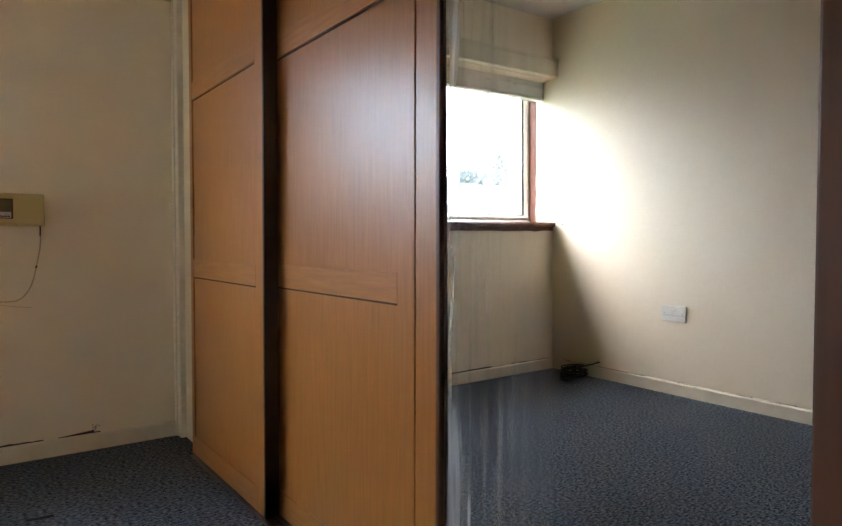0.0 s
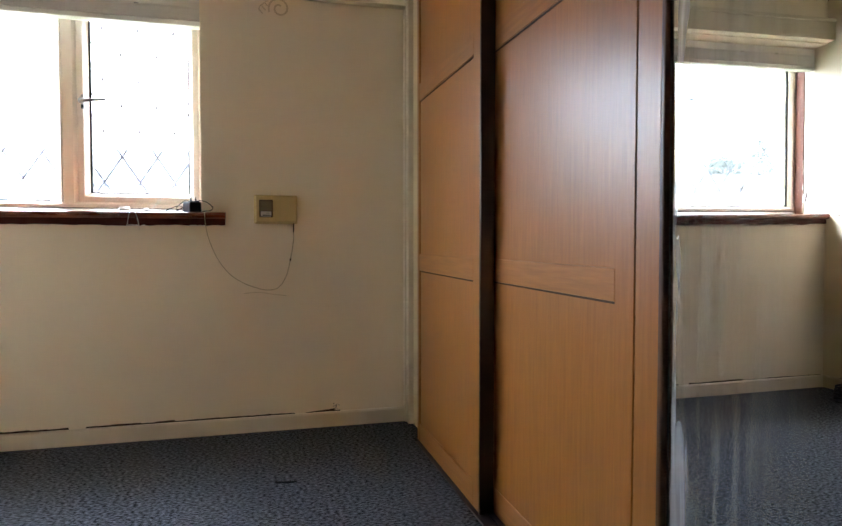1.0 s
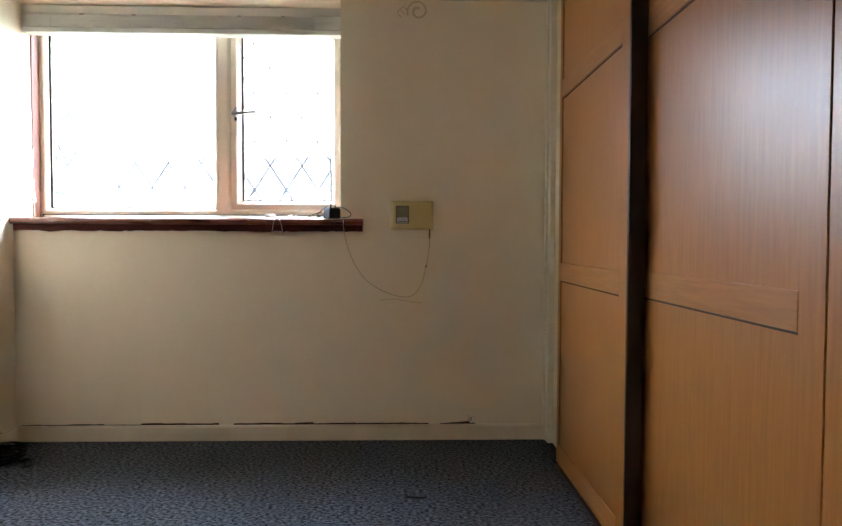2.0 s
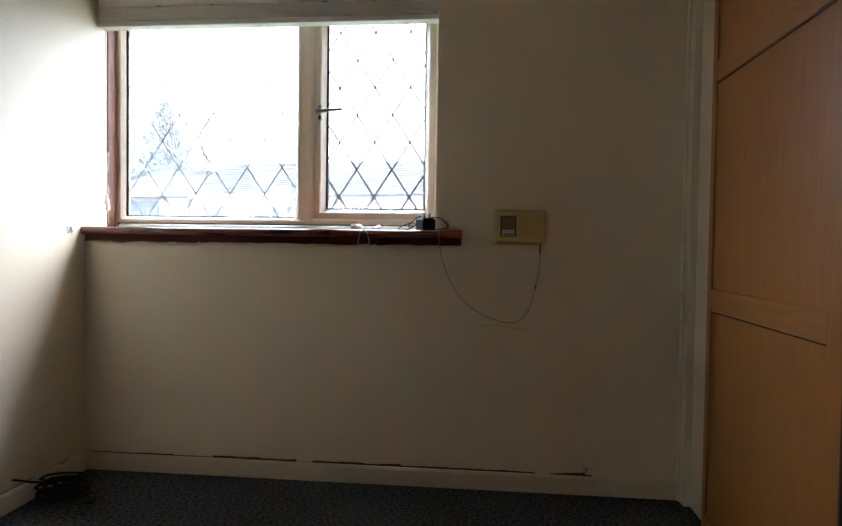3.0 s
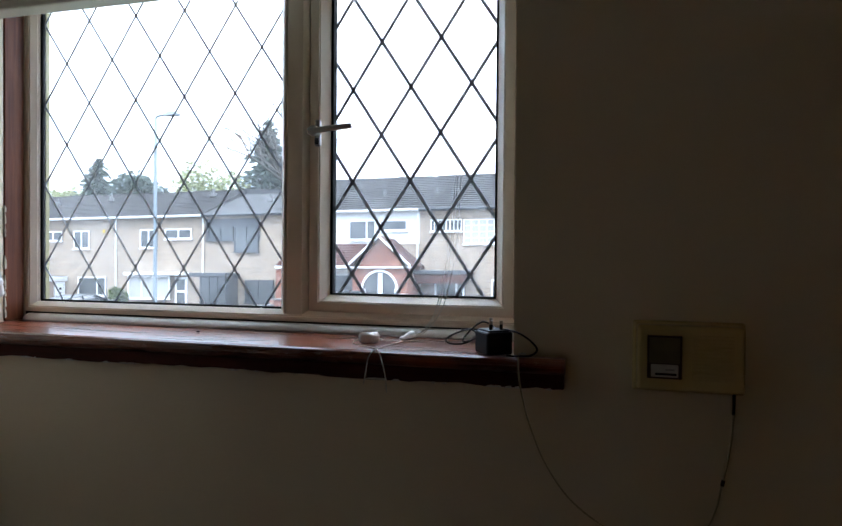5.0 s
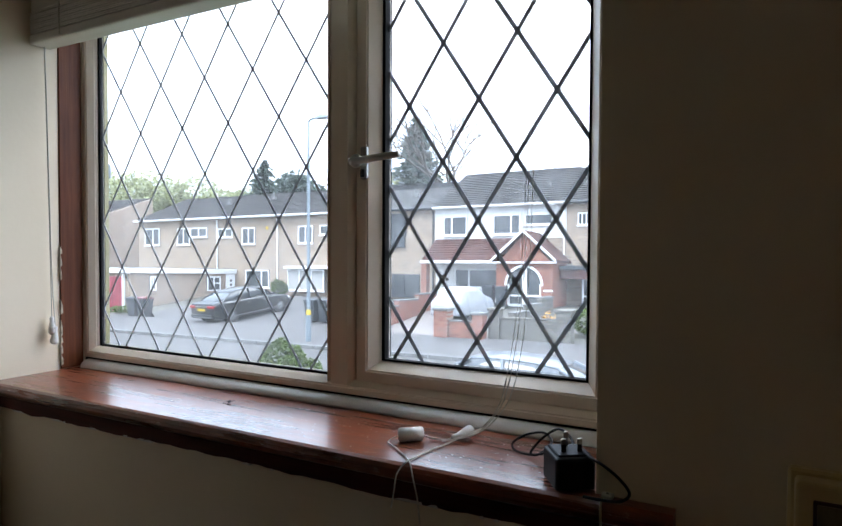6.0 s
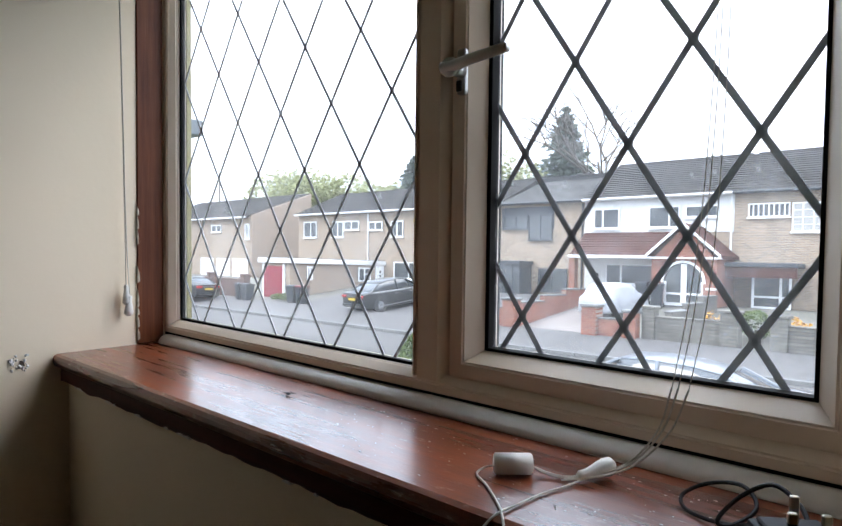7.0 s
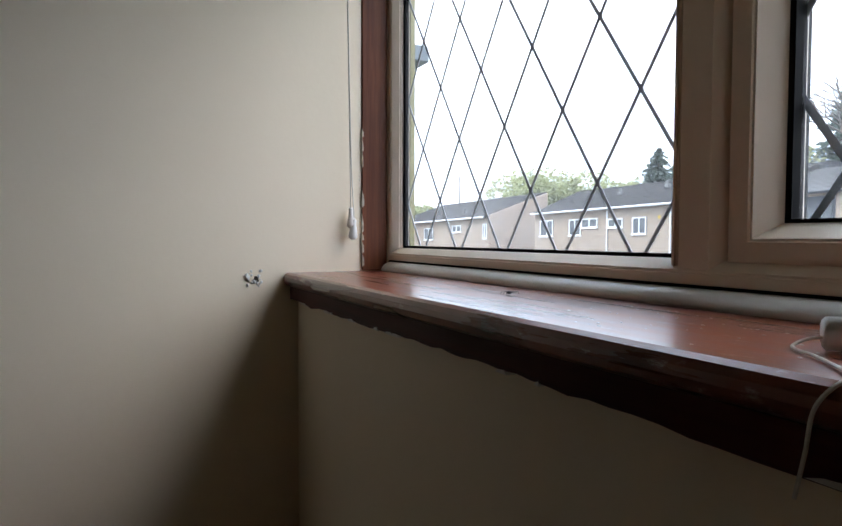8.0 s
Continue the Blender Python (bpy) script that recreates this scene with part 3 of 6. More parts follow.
# sill board with a rounded nosing and a ragged painted apron
sl = thing("window_sill", "red-brown varnished wooden sill, worn and dusty", "window sill", (0.7, 0.08, 0.92))
nose = [(-0.022, 0.922), (-0.028, 0.926), (-0.031, 0.934), (-0.031, 0.941), (-0.028, 0.947), (-0.022, 0.950)]
part("board", prismed([(0.206, 0.950), (0.206, 0.922), *nose], "x", 0.001, WIN_R - 0.001), M_SILL, sl, smooth=False)
part("horn", prismed([(0.0, 0.950), (0.0, 0.922), *nose], "x", WIN_R - 0.001, 1.470), M_SILL, sl)
ap = bmesh.new()
rng = random.Random(5)
xs = [0.012 + 1.456 * k / 60 for k in range(61)]
low = [0.894 + 0.004 * noise.noise((q * 9, 0.3, 0)) + rng.uniform(-0.0016, 0.0016) for q in xs]
for (xa, xb), (za, zb) in zip(zip(xs, xs[1:]), zip(low, low[1:])):
    vs = [ap.verts.new(p) for p in ((xa, -0.02, za), (xb, -0.02, zb), (xb, -0.02, 0.923), (xa, -0.02, 0.923), (xa, 0.0, za), (xb, 0.0, zb), (xb, 0.0, 0.923), (xa, 0.0, 0.923))]
    for q in ((0, 1, 2, 3), (4, 7, 6, 5), (0, 4, 5, 1), (3, 2, 6, 7)):
        ap.faces.new([vs[i] for i in q])
bmesh.ops.remove_doubles(ap, verts=ap.verts, dist=1e-5)
bmesh.ops.holes_fill(ap, edges=ap.edges)
# the apron's stain is darkened to carry the shade below the nosing
part("apron", ap, M_APRON_SHADE, sl, "stained apron moulding, darkened for the shade under the sill, with a ragged paint edge")
chips = bmesh.new()
for k in range(22):
    cx = rng.uniform(0.02, 1.44)
    w = rng.uniform(0.006, 0.04)
    prism(chips, [(cx, 0.8925), (cx + w, 0.892), (cx + w * 0.8, 0.8965), (cx + w * 0.3, 0.8955)], "y", -0.0207, 0.0)
part("paint_chip", chips, M_WHITEPL, sl, "chipped white paint under the sill")

# ---- raised slatted blind ----
bl = thing("window_blind", "white slatted blind drawn up to the top of the window", "blind", (0.69, 0.1, 1.75))
part("headrail", boxed(0.006, 1.372, 0.075, 0.118, 1.822, 1.862, bevel=0.004, seg=2), M_BLIND, bl)
for k in range(11):
    z = 1.770 + 0.0046 * k
    o = 0.001 * math.sin(k * 2.3)
    part("slat", boxed(0.008 + abs(o), 1.368 - abs(o), 0.071 + o, 0.121 + o, z, z + 0.0034, bevel=0.001), M_BLIND, bl)
part("bottom_rail", boxed(0.006, 1.370, 0.070, 0.122, 1.745, 1.768, bevel=0.005, seg=2), M_BLIND, bl)
for xx in (0.13, 0.69, 1.25):
    for yy in (0.0685, 0.1235):
        part("ladder_cord", hose(bmesh.new(), [(xx, yy, 1.75), (xx + 0.002, yy - 0.002, 1.79), (xx, yy, 1.825)], 0.0012, 5, 3), M_CORD, bl)
for xx in (0.25, 0.47, 0.92, 1.11):
    part("clip", boxed(xx, xx + 0.018, 0.072, 0.076, 1.818, 1.826, bevel=0.001), M_CHROME, bl)


def acorn(name, centre, turn, parent):
    prof = [(0.0035, 0.0), (0.0055, 0.004), (0.0050, 0.012), (0.0075, 0.023), (0.0100, 0.035), (0.0092, 0.041), (0.0045, 0.045)]
    return part(name, lathe(bmesh.new(), [(r, -h) for r, h in prof], centre, 14, turn), M_WHITEPL, parent, "white plastic cord knob", True)


# cords by the side wall
lc = part("tilt_cord", hose(bmesh.new(), [(0.022, 0.096, 1.822), (0.020, 0.104, 1.5), (0.018, 0.110, 1.2), (0.017, 0.112, 1.085)], 0.0012, 6, 6), M_CORD, bl)
lc2 = part("tilt_cord", hose(bmesh.new(), [(0.023, 0.097, 1.822), (0.0212, 0.105, 1.5), (0.0195, 0.112, 1.2), (0.021, 0.118, 1.062)], 0.0012, 6, 6), M_CORD, bl)
acorn("cord_knob", (0.017, 0.112, 1.088), Euler((0.05, 0.04, 0)).to_matrix(), lc)
acorn("cord_knob", (0.021, 0.118, 1.064), Euler((-0.06, 0.03, 0)).to_matrix(), lc2)

# lift cords: they hang from the headrail, cross the sash and trail over the sill
for d, e in ((0.0, 0.0), (0.006, 0.003), (0.016, 0.008)):
    lc = part("lift_cord", hose(bmesh.new(), [(1.250 + d * 0.3, 0.095, 1.822), (1.244 + d * 0.6, 0.100, 1.45), (1.234 + d * 0.8, 0.106, 1.25), (1.220 + d, 0.116, 1.14), (1.199 + d, 0.138, 1.055)], 0.0005, 6, 6), M_CORD, bl)
    part("cord_tail", hose(bmesh.new(), [(1.199 + d, 0.138, 1.055), (1.184 + d * 0.8, 0.145, 1.008 + e * 0.3), (1.160 + e, 0.136, 0.972), (1.136 + e, 0.118 - e, 0.960), (1.110, 0.092 - e, 0.9535)], 0.0011, 6, 7), M_CORD, lc)
kn = part("cord_loop", hose(bmesh.new(), [(1.128, 0.104, 0.955), (1.120, 0.075, 0.9525), (1.112, 0.045, 0.952), (1.108, 0.005, 0.952), (1.104, -0.022, 0.951),
    (1.097, -0.036, 0.937), (1.093, -0.037, 0.912), (1.088, -0.037, 0.886)], 0.0013, 6, 7), M_CORD, bl)
part("cord_loop", hose(bmesh.new(), [(1.050, 0.060, 0.960), (1.038, 0.052, 0.957), (1.036, 0.040, 0.9525), (1.060, 0.024, 0.952), (1.095, -0.006, 0.952), (1.112, -0.024, 0.951),
    (1.124, -0.036, 0.935), (1.132, -0.037, 0.905), (1.135, -0.036, 0.872)], 0.0013, 6, 7), M_CORD, bl)
for e in (0.0, 0.004):
    part("cord_loop", hose(bmesh.new(), [(1.074, 0.081, 0.961), (1.088, 0.090 - e, 0.955), (1.106, 0.095 - e, 0.9535), (1.126, 0.102, 0.957)], 0.0010, 6, 6), M_CORD, bl)
acorn("cord_knob", (1.122, 0.096, 0.957), Vector((0.020, 0.039, 0.007)).to_track_quat("-Z", "Y").to_matrix(), kn)
tube = bmesh.new()
c0, c1 = Vector((1.046, 0.056, 0.962)), Vector((1.076, 0.083, 0.962))
cyl(tube, c0, c1, 0.0112, seg=18)
bmesh.ops.bevel(tube, geom=[e for e in tube.edges if len(e.link_faces) == 2 and any(len(f.verts) > 4 for f in e.link_faces)], offset=0.0015, segments=2, affect="EDGES")
part("cord_joiner", tube, M_WHITEPL, bl, "white plastic cord joiner", True)

# ---- plug-in adaptor on the sill and its flex ----
ad = thing("power_adaptor", "black plug-in power adaptor lying on the sill, pins upwards", "power adaptor", (1.335, 0.025, 0.95))
tilt = Matrix.Translation((1.334, 0.016, 0.9505)) @ Euler((0, 0, radians(34))).to_matrix().to_4x4()
bm = boxed(-0.027, 0.027, -0.029, 0.029, 0.0, 0.043, bevel=0.004, seg=2)
bm.transform(tilt)
part("body", bm, M_BLACK, ad)
bm = boxed(-0.022, 0.022, -0.024, 0.024, 0.043, 0.046, bevel=0.002)
bm.transform(tilt)
part("face", bm, M_BLACK, ad)
for px, py, ln in ((-0.011, -0.010, 0.017), (0.011, -0.010, 0.017), (0.0, 0.013, 0.020)):
    bm = boxed(px - 0.003, px + 0.003, py - 0.002, py + 0.002, 0.046, 0.046 + ln, bevel=0.0008)
    bm.transform(tilt)
    pin = part("pin", bm, M_BLACK if py < 0 else M_CHROME, ad, "flat plug pin")
    bm = boxed(px - 0.0031, px + 0.0031, py - 0.0021, py + 0.0021, 0.046 + ln * 0.55, 0.0463 + ln, bevel=0.0008)
    bm.transform(tilt)
    part("tip", bm, M_BRASS, pin)
part("flex", hose(bmesh.new(), [(1.328, 0.03, 0.988), (1.305, 0.05, 0.980), (1.264, 0.085, 0.957), (1.230, 0.100, 0.953), (1.219, 0.115, 0.960), (1.238, 0.13, 0.972),
    (1.270, 0.118, 0.982), (1.287, 0.095, 0.974), (1.274, 0.072, 0.963), (1.264, 0.067, 0.966), (1.278, 0.08, 0.986), (1.302, 0.078, 1.003), (1.324, 0.062, 0.998), (1.335, 0.04, 0.990)], 0.0019, 7, 7), M_BLACK, ad, "thin black flex")
part("flex", hose(bmesh.new(), [(1.340, 0.026, 0.994), (1.352, 0.016, 0.997), (1.368, -0.008, 0.998), (1.388, -0.020, 0.994), (1.408, -0.024, 0.982), (1.420, -0.026, 0.967), (1.409, -0.027, 0.956),
    (1.385, -0.027, 0.9535), (1.364, -0.028, 0.954)], 0.0019, 7, 7), M_BLACK, ad, "thin black flex")
tag = thing("terminal_block", "small white cable connector on the sill", "connector", (1.392, -0.01, 0.95))
part("block", boxed(1.384, 1.398, -0.018, -0.006, 0.9505, 0.957, bevel=0.001), M_WHITEPL, tag)
part("screw", cyl(bmesh.new(), (1.391, -0.012, 0.957), (1.391, -0.012, 0.9582), 0.002, seg=8), M_CHROME, tag)

# ---- yellowed chime box on the wall, its thin wire looping to the sill ----
ch = thing("door_chime", "yellowed ivory plastic chime box fixed to the wall", "door chime", (1.677, -0.02, 0.905))
part("back", boxed(1.586, 1.768, -0.016, -0.001, 0.903, 1.026, bevel=0.003), M_IVORY, ch)
part("cover", boxed(1.592, 1.763, -0.044, -0.016, 0.909, 1.021, bevel=0.005, seg=3), M_IVORY, ch)
part("window_rim", boxed(1.608, 1.664, -0.0464, -0.043, 0.930, 1.004, bevel=0.001), M_GROOVE, ch)
part("display", boxed(1.6115, 1.6605, -0.0475, -0.046, 0.957, 1.0005, bevel=0.0005), mat("olive_display", (0.17, 0.135, 0.07), (0.12, 0.10, 0.05), 40, 0.3), ch, "dull olive display window")
lb = part("label_plate", boxed(1.614, 1.658, -0.0485, -0.046, 0.9335, 0.955, bevel=0.0008), M_LABEL, ch, "pale printed label")
part("print", boxed(1.621, 1.655, -0.0492, -0.0484, 0.9365, 0.9405), M_BLACK, lb)
part("print", boxed(1.637, 1.652, -0.0492, -0.0484, 0.945, 0.9475), mat("grey_print", (0.3, 0.3, 0.3), None, 10, 0.6), lb)
for k in range(13):
    z = 0.930 + 0.006 * k
    part("grille_bar", boxed(1.681, 1.745, -0.0452, -0.0435, z, z + 0.0034, bevel=0.0006), M_IVORY, ch)
wire = bmesh.new()
hose(wire, [(1.752, -0.012, 0.905), (1.753, -0.007, 0.880), (1.751, -0.004, 0.822), (1.737, -0.004, 0.743), (1.720, -0.004, 0.676), (1.688, -0.004, 0.628), (1.645, -0.004, 0.616), (1.595, -0.004, 0.626),
    (1.537, -0.004, 0.650), (1.478, -0.004, 0.693), (1.433, -0.004, 0.757), (1.404, -0.004, 0.828), (1.393, -0.010, 0.872), (1.390, -0.024, 0.897), (1.388, -0.0345, 0.92), (1.387, -0.0345, 0.944), (1.386, -0.026, 0.9515), (1.386, -0.016, 0.953)], 0.0016, 6, 6)
part("wire", wire, M_WIRE, ch, "thin cream bell wire hanging in a loop")
part("wire_sleeve", hose(bmesh.new(), [(1.752, -0.013, 0.906), (1.753, -0.009, 0.89), (1.7525, -0.007, 0.868)], 0.0026, 7, 4), M_BLACK, ch)
part("wire_joint", hose(bmesh.new(), [(1.7368, -0.005, 0.742), (1.7388, -0.005, 0.752)], 0.003, 6, 2), M_GROOVE, ch)
sc = bmesh.new()
hose(sc, [(1.54, 0.0, 0.603), (1.60, -0.0004, 0.607), (1.66, -0.0004, 0.598), (1.72, 0.0, 0.590)], 0.002, 5, 5)
for v in sc.verts:
    v.co.y = max(-0.0012, min(0.0004, v.co.y))
solo("wall_scuff", sc, M_STAIN, "faint grey scuff line on the cream wall", "mark")

# ---- dead fly and specks on the sill ----
fly = bmesh.new()
bmesh.ops.create_icosphere(fly, subdivisions=1, radius=1.0, matrix=Matrix.Translation((0.622, 0.104, 0.953)) @ Matrix.Diagonal((0.006, 0.0028, 0.0024, 1)))
for k in range(6):
    hose(fly, [(0.619 + 0.002 * k, 0.104, 0.953), (0.617 + 0.003 * k, 0.104 + (0.006 if k % 2 else -0.006), 0.955), (0.616 + 0.003 * k, 0.104 + (0.009 if k % 2 else -0.009), 0.9512)], 0.0004, 4, 2)
solo("dead_fly", fly, M_BLACK, "dried dead fly lying on the sill", "insect")
gr = random.Random(21)
dust = bmesh.new()
for k in range(170):
    p = (gr.uniform(0.75, 1.36) if k < 120 else gr.uniform(0.05, 1.3), gr.uniform(0.0, 0.175), 0.9502)
    s = gr.uniform(0.0003, 0.0010)
    bmesh.ops.create_icosphere(dust, subdivisions=1, radius=s, matrix=Matrix.Translation(p) @ Matrix.Diagonal((gr.uniform(1, 3), 1, 0.5, 1)))
solo("plaster_dust", dust, M_LABEL, "pale plaster crumbs scattered on the sill", "dust", kind="stuff")

# ---- socket on the side wall ----
so = thing("wall_socket", "white plastic switched outlet plate on the cream wall", "socket", (0, -0.9, 0.43))
part("plate", boxed(0.0005, 0.009, -0.955, -0.809, 0.395, 0.481, bevel=0.003, seg=2), M_WHITEPL, so)
part("rocker", boxed(0.009, 0.0135, -0.892, -0.872, 0.449, 0.462, bevel=0.0015), M_WHITEPL, so)
for yy in (-0.935, -0.829):
    part("screw", cyl(bmesh.new(), (0.009, yy, 0.438), (0.0098, yy, 0.438), 0.0035, seg=10), M_CHROME, so)
part("seam", boxed(0.009, 0.0094, -0.948, -0.816, 0.4265, 0.428), mat("grey_seam", (0.35, 0.34, 0.32), None, 20, 0.6), so)

# ---- black cable heaped in the corner ----
co = thing("cable_coil", "black cable coiled on the carpet in the corner", "cable", (0.10, -0.27, 0))
gr = random.Random(2)
pts = []
for k in range(92):
    a, r = k * 0.52, 0.058 + 0.018 * math.sin(k * 0.37) + gr.uniform(-0.006, 0.006)
    pts.append((0.105 + r * 1.15 * math.cos(a), -0.275 + r * math.sin(a), 0.007 + 0.0006 * k + gr.uniform(-0.002, 0.003)))
part("coil", hose(bmesh.new(), pts, 0.0048, 6, 3), M_BLACK, co)
part("tail", hose(bmesh.new(), [pts[-1], (0.12, -0.33, 0.07), (0.06, -0.37, 0.085), (0.02, -0.385, 0.094), (0.003, -0.39, 0.096)], 0.004, 6, 6), M_BLACK, co)
part("tail", hose(bmesh.new(), [pts[0], (0.20, -0.25, 0.008), (0.235, -0.30, 0.006), (0.225, -0.335, 0.006)], 0.004, 6, 6), M_BLACK, co)
solo("carpet_scrap", hose(bmesh.new(), [(1.65, -0.62, 0.004), (1.68, -0.635, 0.006), (1.72, -0.632, 0.004)], 0.004, 6, 4), M_BLACK, "scrap of black tape on the carpet", "scrap")

# ---- fitted wardrobe with sliding doors ----
TOP = 2.16
wd = thing("wardrobe", "fitted wardrobe with sliding beech-veneer doors and one mirror door", "wardrobe", (2.28, -1.5, 0))
part("end_post", boxed(2.252, 2.30, -0.070, -0.001, 0.0, CEIL - 0.002, bevel=0.003), M_GLOSS, wd, "cream gloss painted end post")
part("end_liner", boxed(2.276, 2.34, -0.32, -0.071, 0.0, CEIL - 0.002, bevel=0.002), M_GLOSS, wd, "cream gloss painted liner")
part("scribe", boxed(2.246, 2.2515, -0.030, -0.001, 0.0, CEIL - 0.002, bevel=0.002), M_GLOSS, wd)
part("head_track", boxed(2.215, 2.36, BACK, -0.33, TOP, CEIL - 0.002, bevel=0.002), M_VENEER_H, wd)
for xx in (2.224, 2.271, 2.318):
    part("floor_track", boxed(xx - 0.003, xx + 0.036, BACK, -0.325, 0.0, 0.006, bevel=0.001), M_DARK, wd, "dark aluminium floor track")


def wood_door(x, y0, y1, rail_end, groove, deep, edge=M_DARK):
    """Sliding door: framed veneer panel with cross rails; y0 is nearer the window wall, y1 carries the dark end profile."""
    z0, z1, th = 0.010, TOP - 0.004, 0.022
    e = y1 + 0.0125
    d = part("sliding_door", boxed(x + 0.006, x + th, e, y0, z0, z1), M_VENEER, wd, "beech-veneer sliding door with two cross rails")
    s1 = groove if groove else e
    part("stile", boxed(x, x + 0.0058, s1 + 0.001, rail_end - 0.001, z0, z1, bevel=0.0012), M_VENEER, d)
    part("stile", boxed(x, x + 0.0058, y0 - 0.030, y0, z0, z1, bevel=0.0012), M_VENEER, d)
    a, b = rail_end, y0 - 0.031
    for r0, r1 in ((z0, 0.085), (0.709, 0.776), (1.392, 1.459), (z1 - 0.075, z1)):
        part("rail", boxed(x + 0.0004, x + 0.0058, a, b, r0, r1, bevel=0.0012), M_VENEER_H, d, "cross rail with the grain running sideways")
    for gz in (0.706, 1.389):
        part("shadow_groove", boxed(x + 0.0040, x + 0.0062, a, b, gz - 0.0022, gz + 0.0022), M_GROOVE, d)
    if groove:
        part("edge_strip", boxed(x - 0.001, x + 0.0058, e, groove - 0.004, z0, z1, bevel=0.002, seg=2), M_VENEER, d, "wood-grain grip moulding")
        part("groove_line", boxed(x + 0.004, x + 0.0064, groove - 0.004, groove, z0, z1), M_GROOVE, d)
    part("end_profile", boxed(x - 0.003, x + deep, y1, y1 + 0.012, z0, z1, bevel=0.003, seg=2), edge, d, "dark brown end profile")
    return d


wood_door(DOOR1, -0.312, -1.058, -0.984, None, 0.043)
wood_door(DOOR2, -1.010, -1.845, -1.690, -1.757, 0.0125, M_DARK_SHADED)
# the mirror door hangs a little out of true
lean = Matrix.Translation((GLASS3, -1.846, 0.0)) @ Euler((0, radians(-0.33), radians(-0.6))).to_matrix().to_4x4() @ Matrix.Translation((-GLASS3, 1.846, 0.0))


def leaning(*a, **k):
    bm = boxed(*a, **k)
    bm.transform(lean)
    return bm


md = part("mirror_door", leaning(GLASS3 + 0.007, GLASS3 + 0.02, -2.592, -1.846, 0.012, TOP - 0.006), M_DARK, wd, "mirrored sliding door in a dark surround")
part("mirror", leaning(GLASS3, GLASS3 + 0.006, -2.523, -1.852, 0.03, TOP - 0.03), M_MIRROR, md, "silvered glass with wiped vertical smears")
# this stile gets the dark brown because it is unlit: shade as colour
part("stile", leaning(GLASS3 - 0.004, GLASS3 + 0.006, -2.592, -2.524, 0.012, TOP - 0.006, bevel=0.003, seg=2), M_DARK_SHADED, md)
part("stile", leaning(GLASS3 - 0.001, GLASS3 + 0.006, -1.8515, -1.847, 0.012, TOP - 0.006), M_DARK, md)
part("rail", leaning(GLASS3 - 0.001, GLASS3 + 0.006, -2.523, -1.852, 0.012, 0.0295), M_DARK, md)
part("rail", leaning(GLASS3 - 0.001, GLASS3 + 0.006, -2.523, -1.852, TOP - 0.0295, TOP - 0.006), M_DARK, md)
wood_door(DOOR2, -2.60, -3.40, -3.27, -3.33, 0.019)
solo("wall_1", boxed(DOOR2, 2.9, BACK, -3.402, 0.0, CEIL), M_WALL, "cream painted wall beyond the wardrobe", "wall", kind="structure")

# ==== outside: the street, seen from the window ====
EYE0, S = Vector((1.45, -0.55, 1.17)), 1.1157
# the street falls gently to one side and away from the window, and runs a little askew to it
FALL = Matrix(((1, -0.0292, 0, 1.63), (0, 1, 0, 0), (0, -0.0424, 1, -0.319), (0, 0, 0, 1)))
DOWN = Matrix(((0.9655, 0, 0, 0.015), (0, 1, 0, 0), (0.0155, 0, 1, 0.124), (0, 0, 0, 1)))
PLACE[0] = FALL @ Matrix.Translation(EYE0) @ Matrix.Scale(S, 4) @ Matrix.Translation(-EYE0) @ DOWN

M_BUFF = brick_mat("buff_brick", (0.36, 0.25, 0.165), (0.215, 0.148, 0.10), (0.40, 0.35, 0.30), gap=0.014, stain=0.2)
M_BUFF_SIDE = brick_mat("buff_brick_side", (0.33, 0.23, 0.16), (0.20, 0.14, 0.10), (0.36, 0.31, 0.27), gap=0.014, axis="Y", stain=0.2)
M_RED = brick_mat("red_brick", (0.31, 0.10, 0.062), (0.19, 0.052, 0.036), (0.289, 0.221, 0.178))
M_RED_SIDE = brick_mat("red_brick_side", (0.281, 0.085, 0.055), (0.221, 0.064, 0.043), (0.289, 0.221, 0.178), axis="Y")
M_BROWN = brick_mat("brown_brick", (0.15, 0.075, 0.058), (0.11, 0.055, 0.045), (0.16, 0.13, 0.11))
M_STONE = brick_mat("grey_walling_stone", (0.208, 0.192, 0.164), (0.136, 0.128, 0.112), (0.096, 0.088, 0.080), w=0.42, h=0.11, gap=0.014)
M_TILE = brick_mat("concrete_roof_tile", (0.075, 0.068, 0.063), (0.032, 0.030, 0.029), (0.014, 0.013, 0.013), w=0.33, h=0.16, gap=0.018, rough=0.9, stain=0.5, bump=0.9)
M_TILE_LIGHT = brick_mat("grey_roof_tile", (0.126, 0.121, 0.117), (0.098, 0.093, 0.087), (0.033, 0.033, 0.033), w=0.33, h=0.16, gap=0.018, rough=0.9, stain=0.25, bump=0.9)
M_TILE_RED = brick_mat("plum_roof_tile", (0.132, 0.060, 0.048), (0.096, 0.042, 0.034), (0.032, 0.016, 0.014), w=0.2, h=0.1, gap=0.012, rough=0.9, stain=0.3, bump=0.9)
M_RENDER = mat("white_render", (0.70, 0.69, 0.67), (0.62, 0.61, 0.59), 4, 0.85, stain=0.15, stain_scale=0.8, bump=0.2, bump_scale=30)
M_WHITE = mat("white_window_paint", (0.78, 0.78, 0.77), None, 5, 0.45)
M_PANE = mat("dark_window_glass", (0.035, 0.042, 0.048), (0.09, 0.095, 0.095), 1.2, 0.06, spec=0.6)
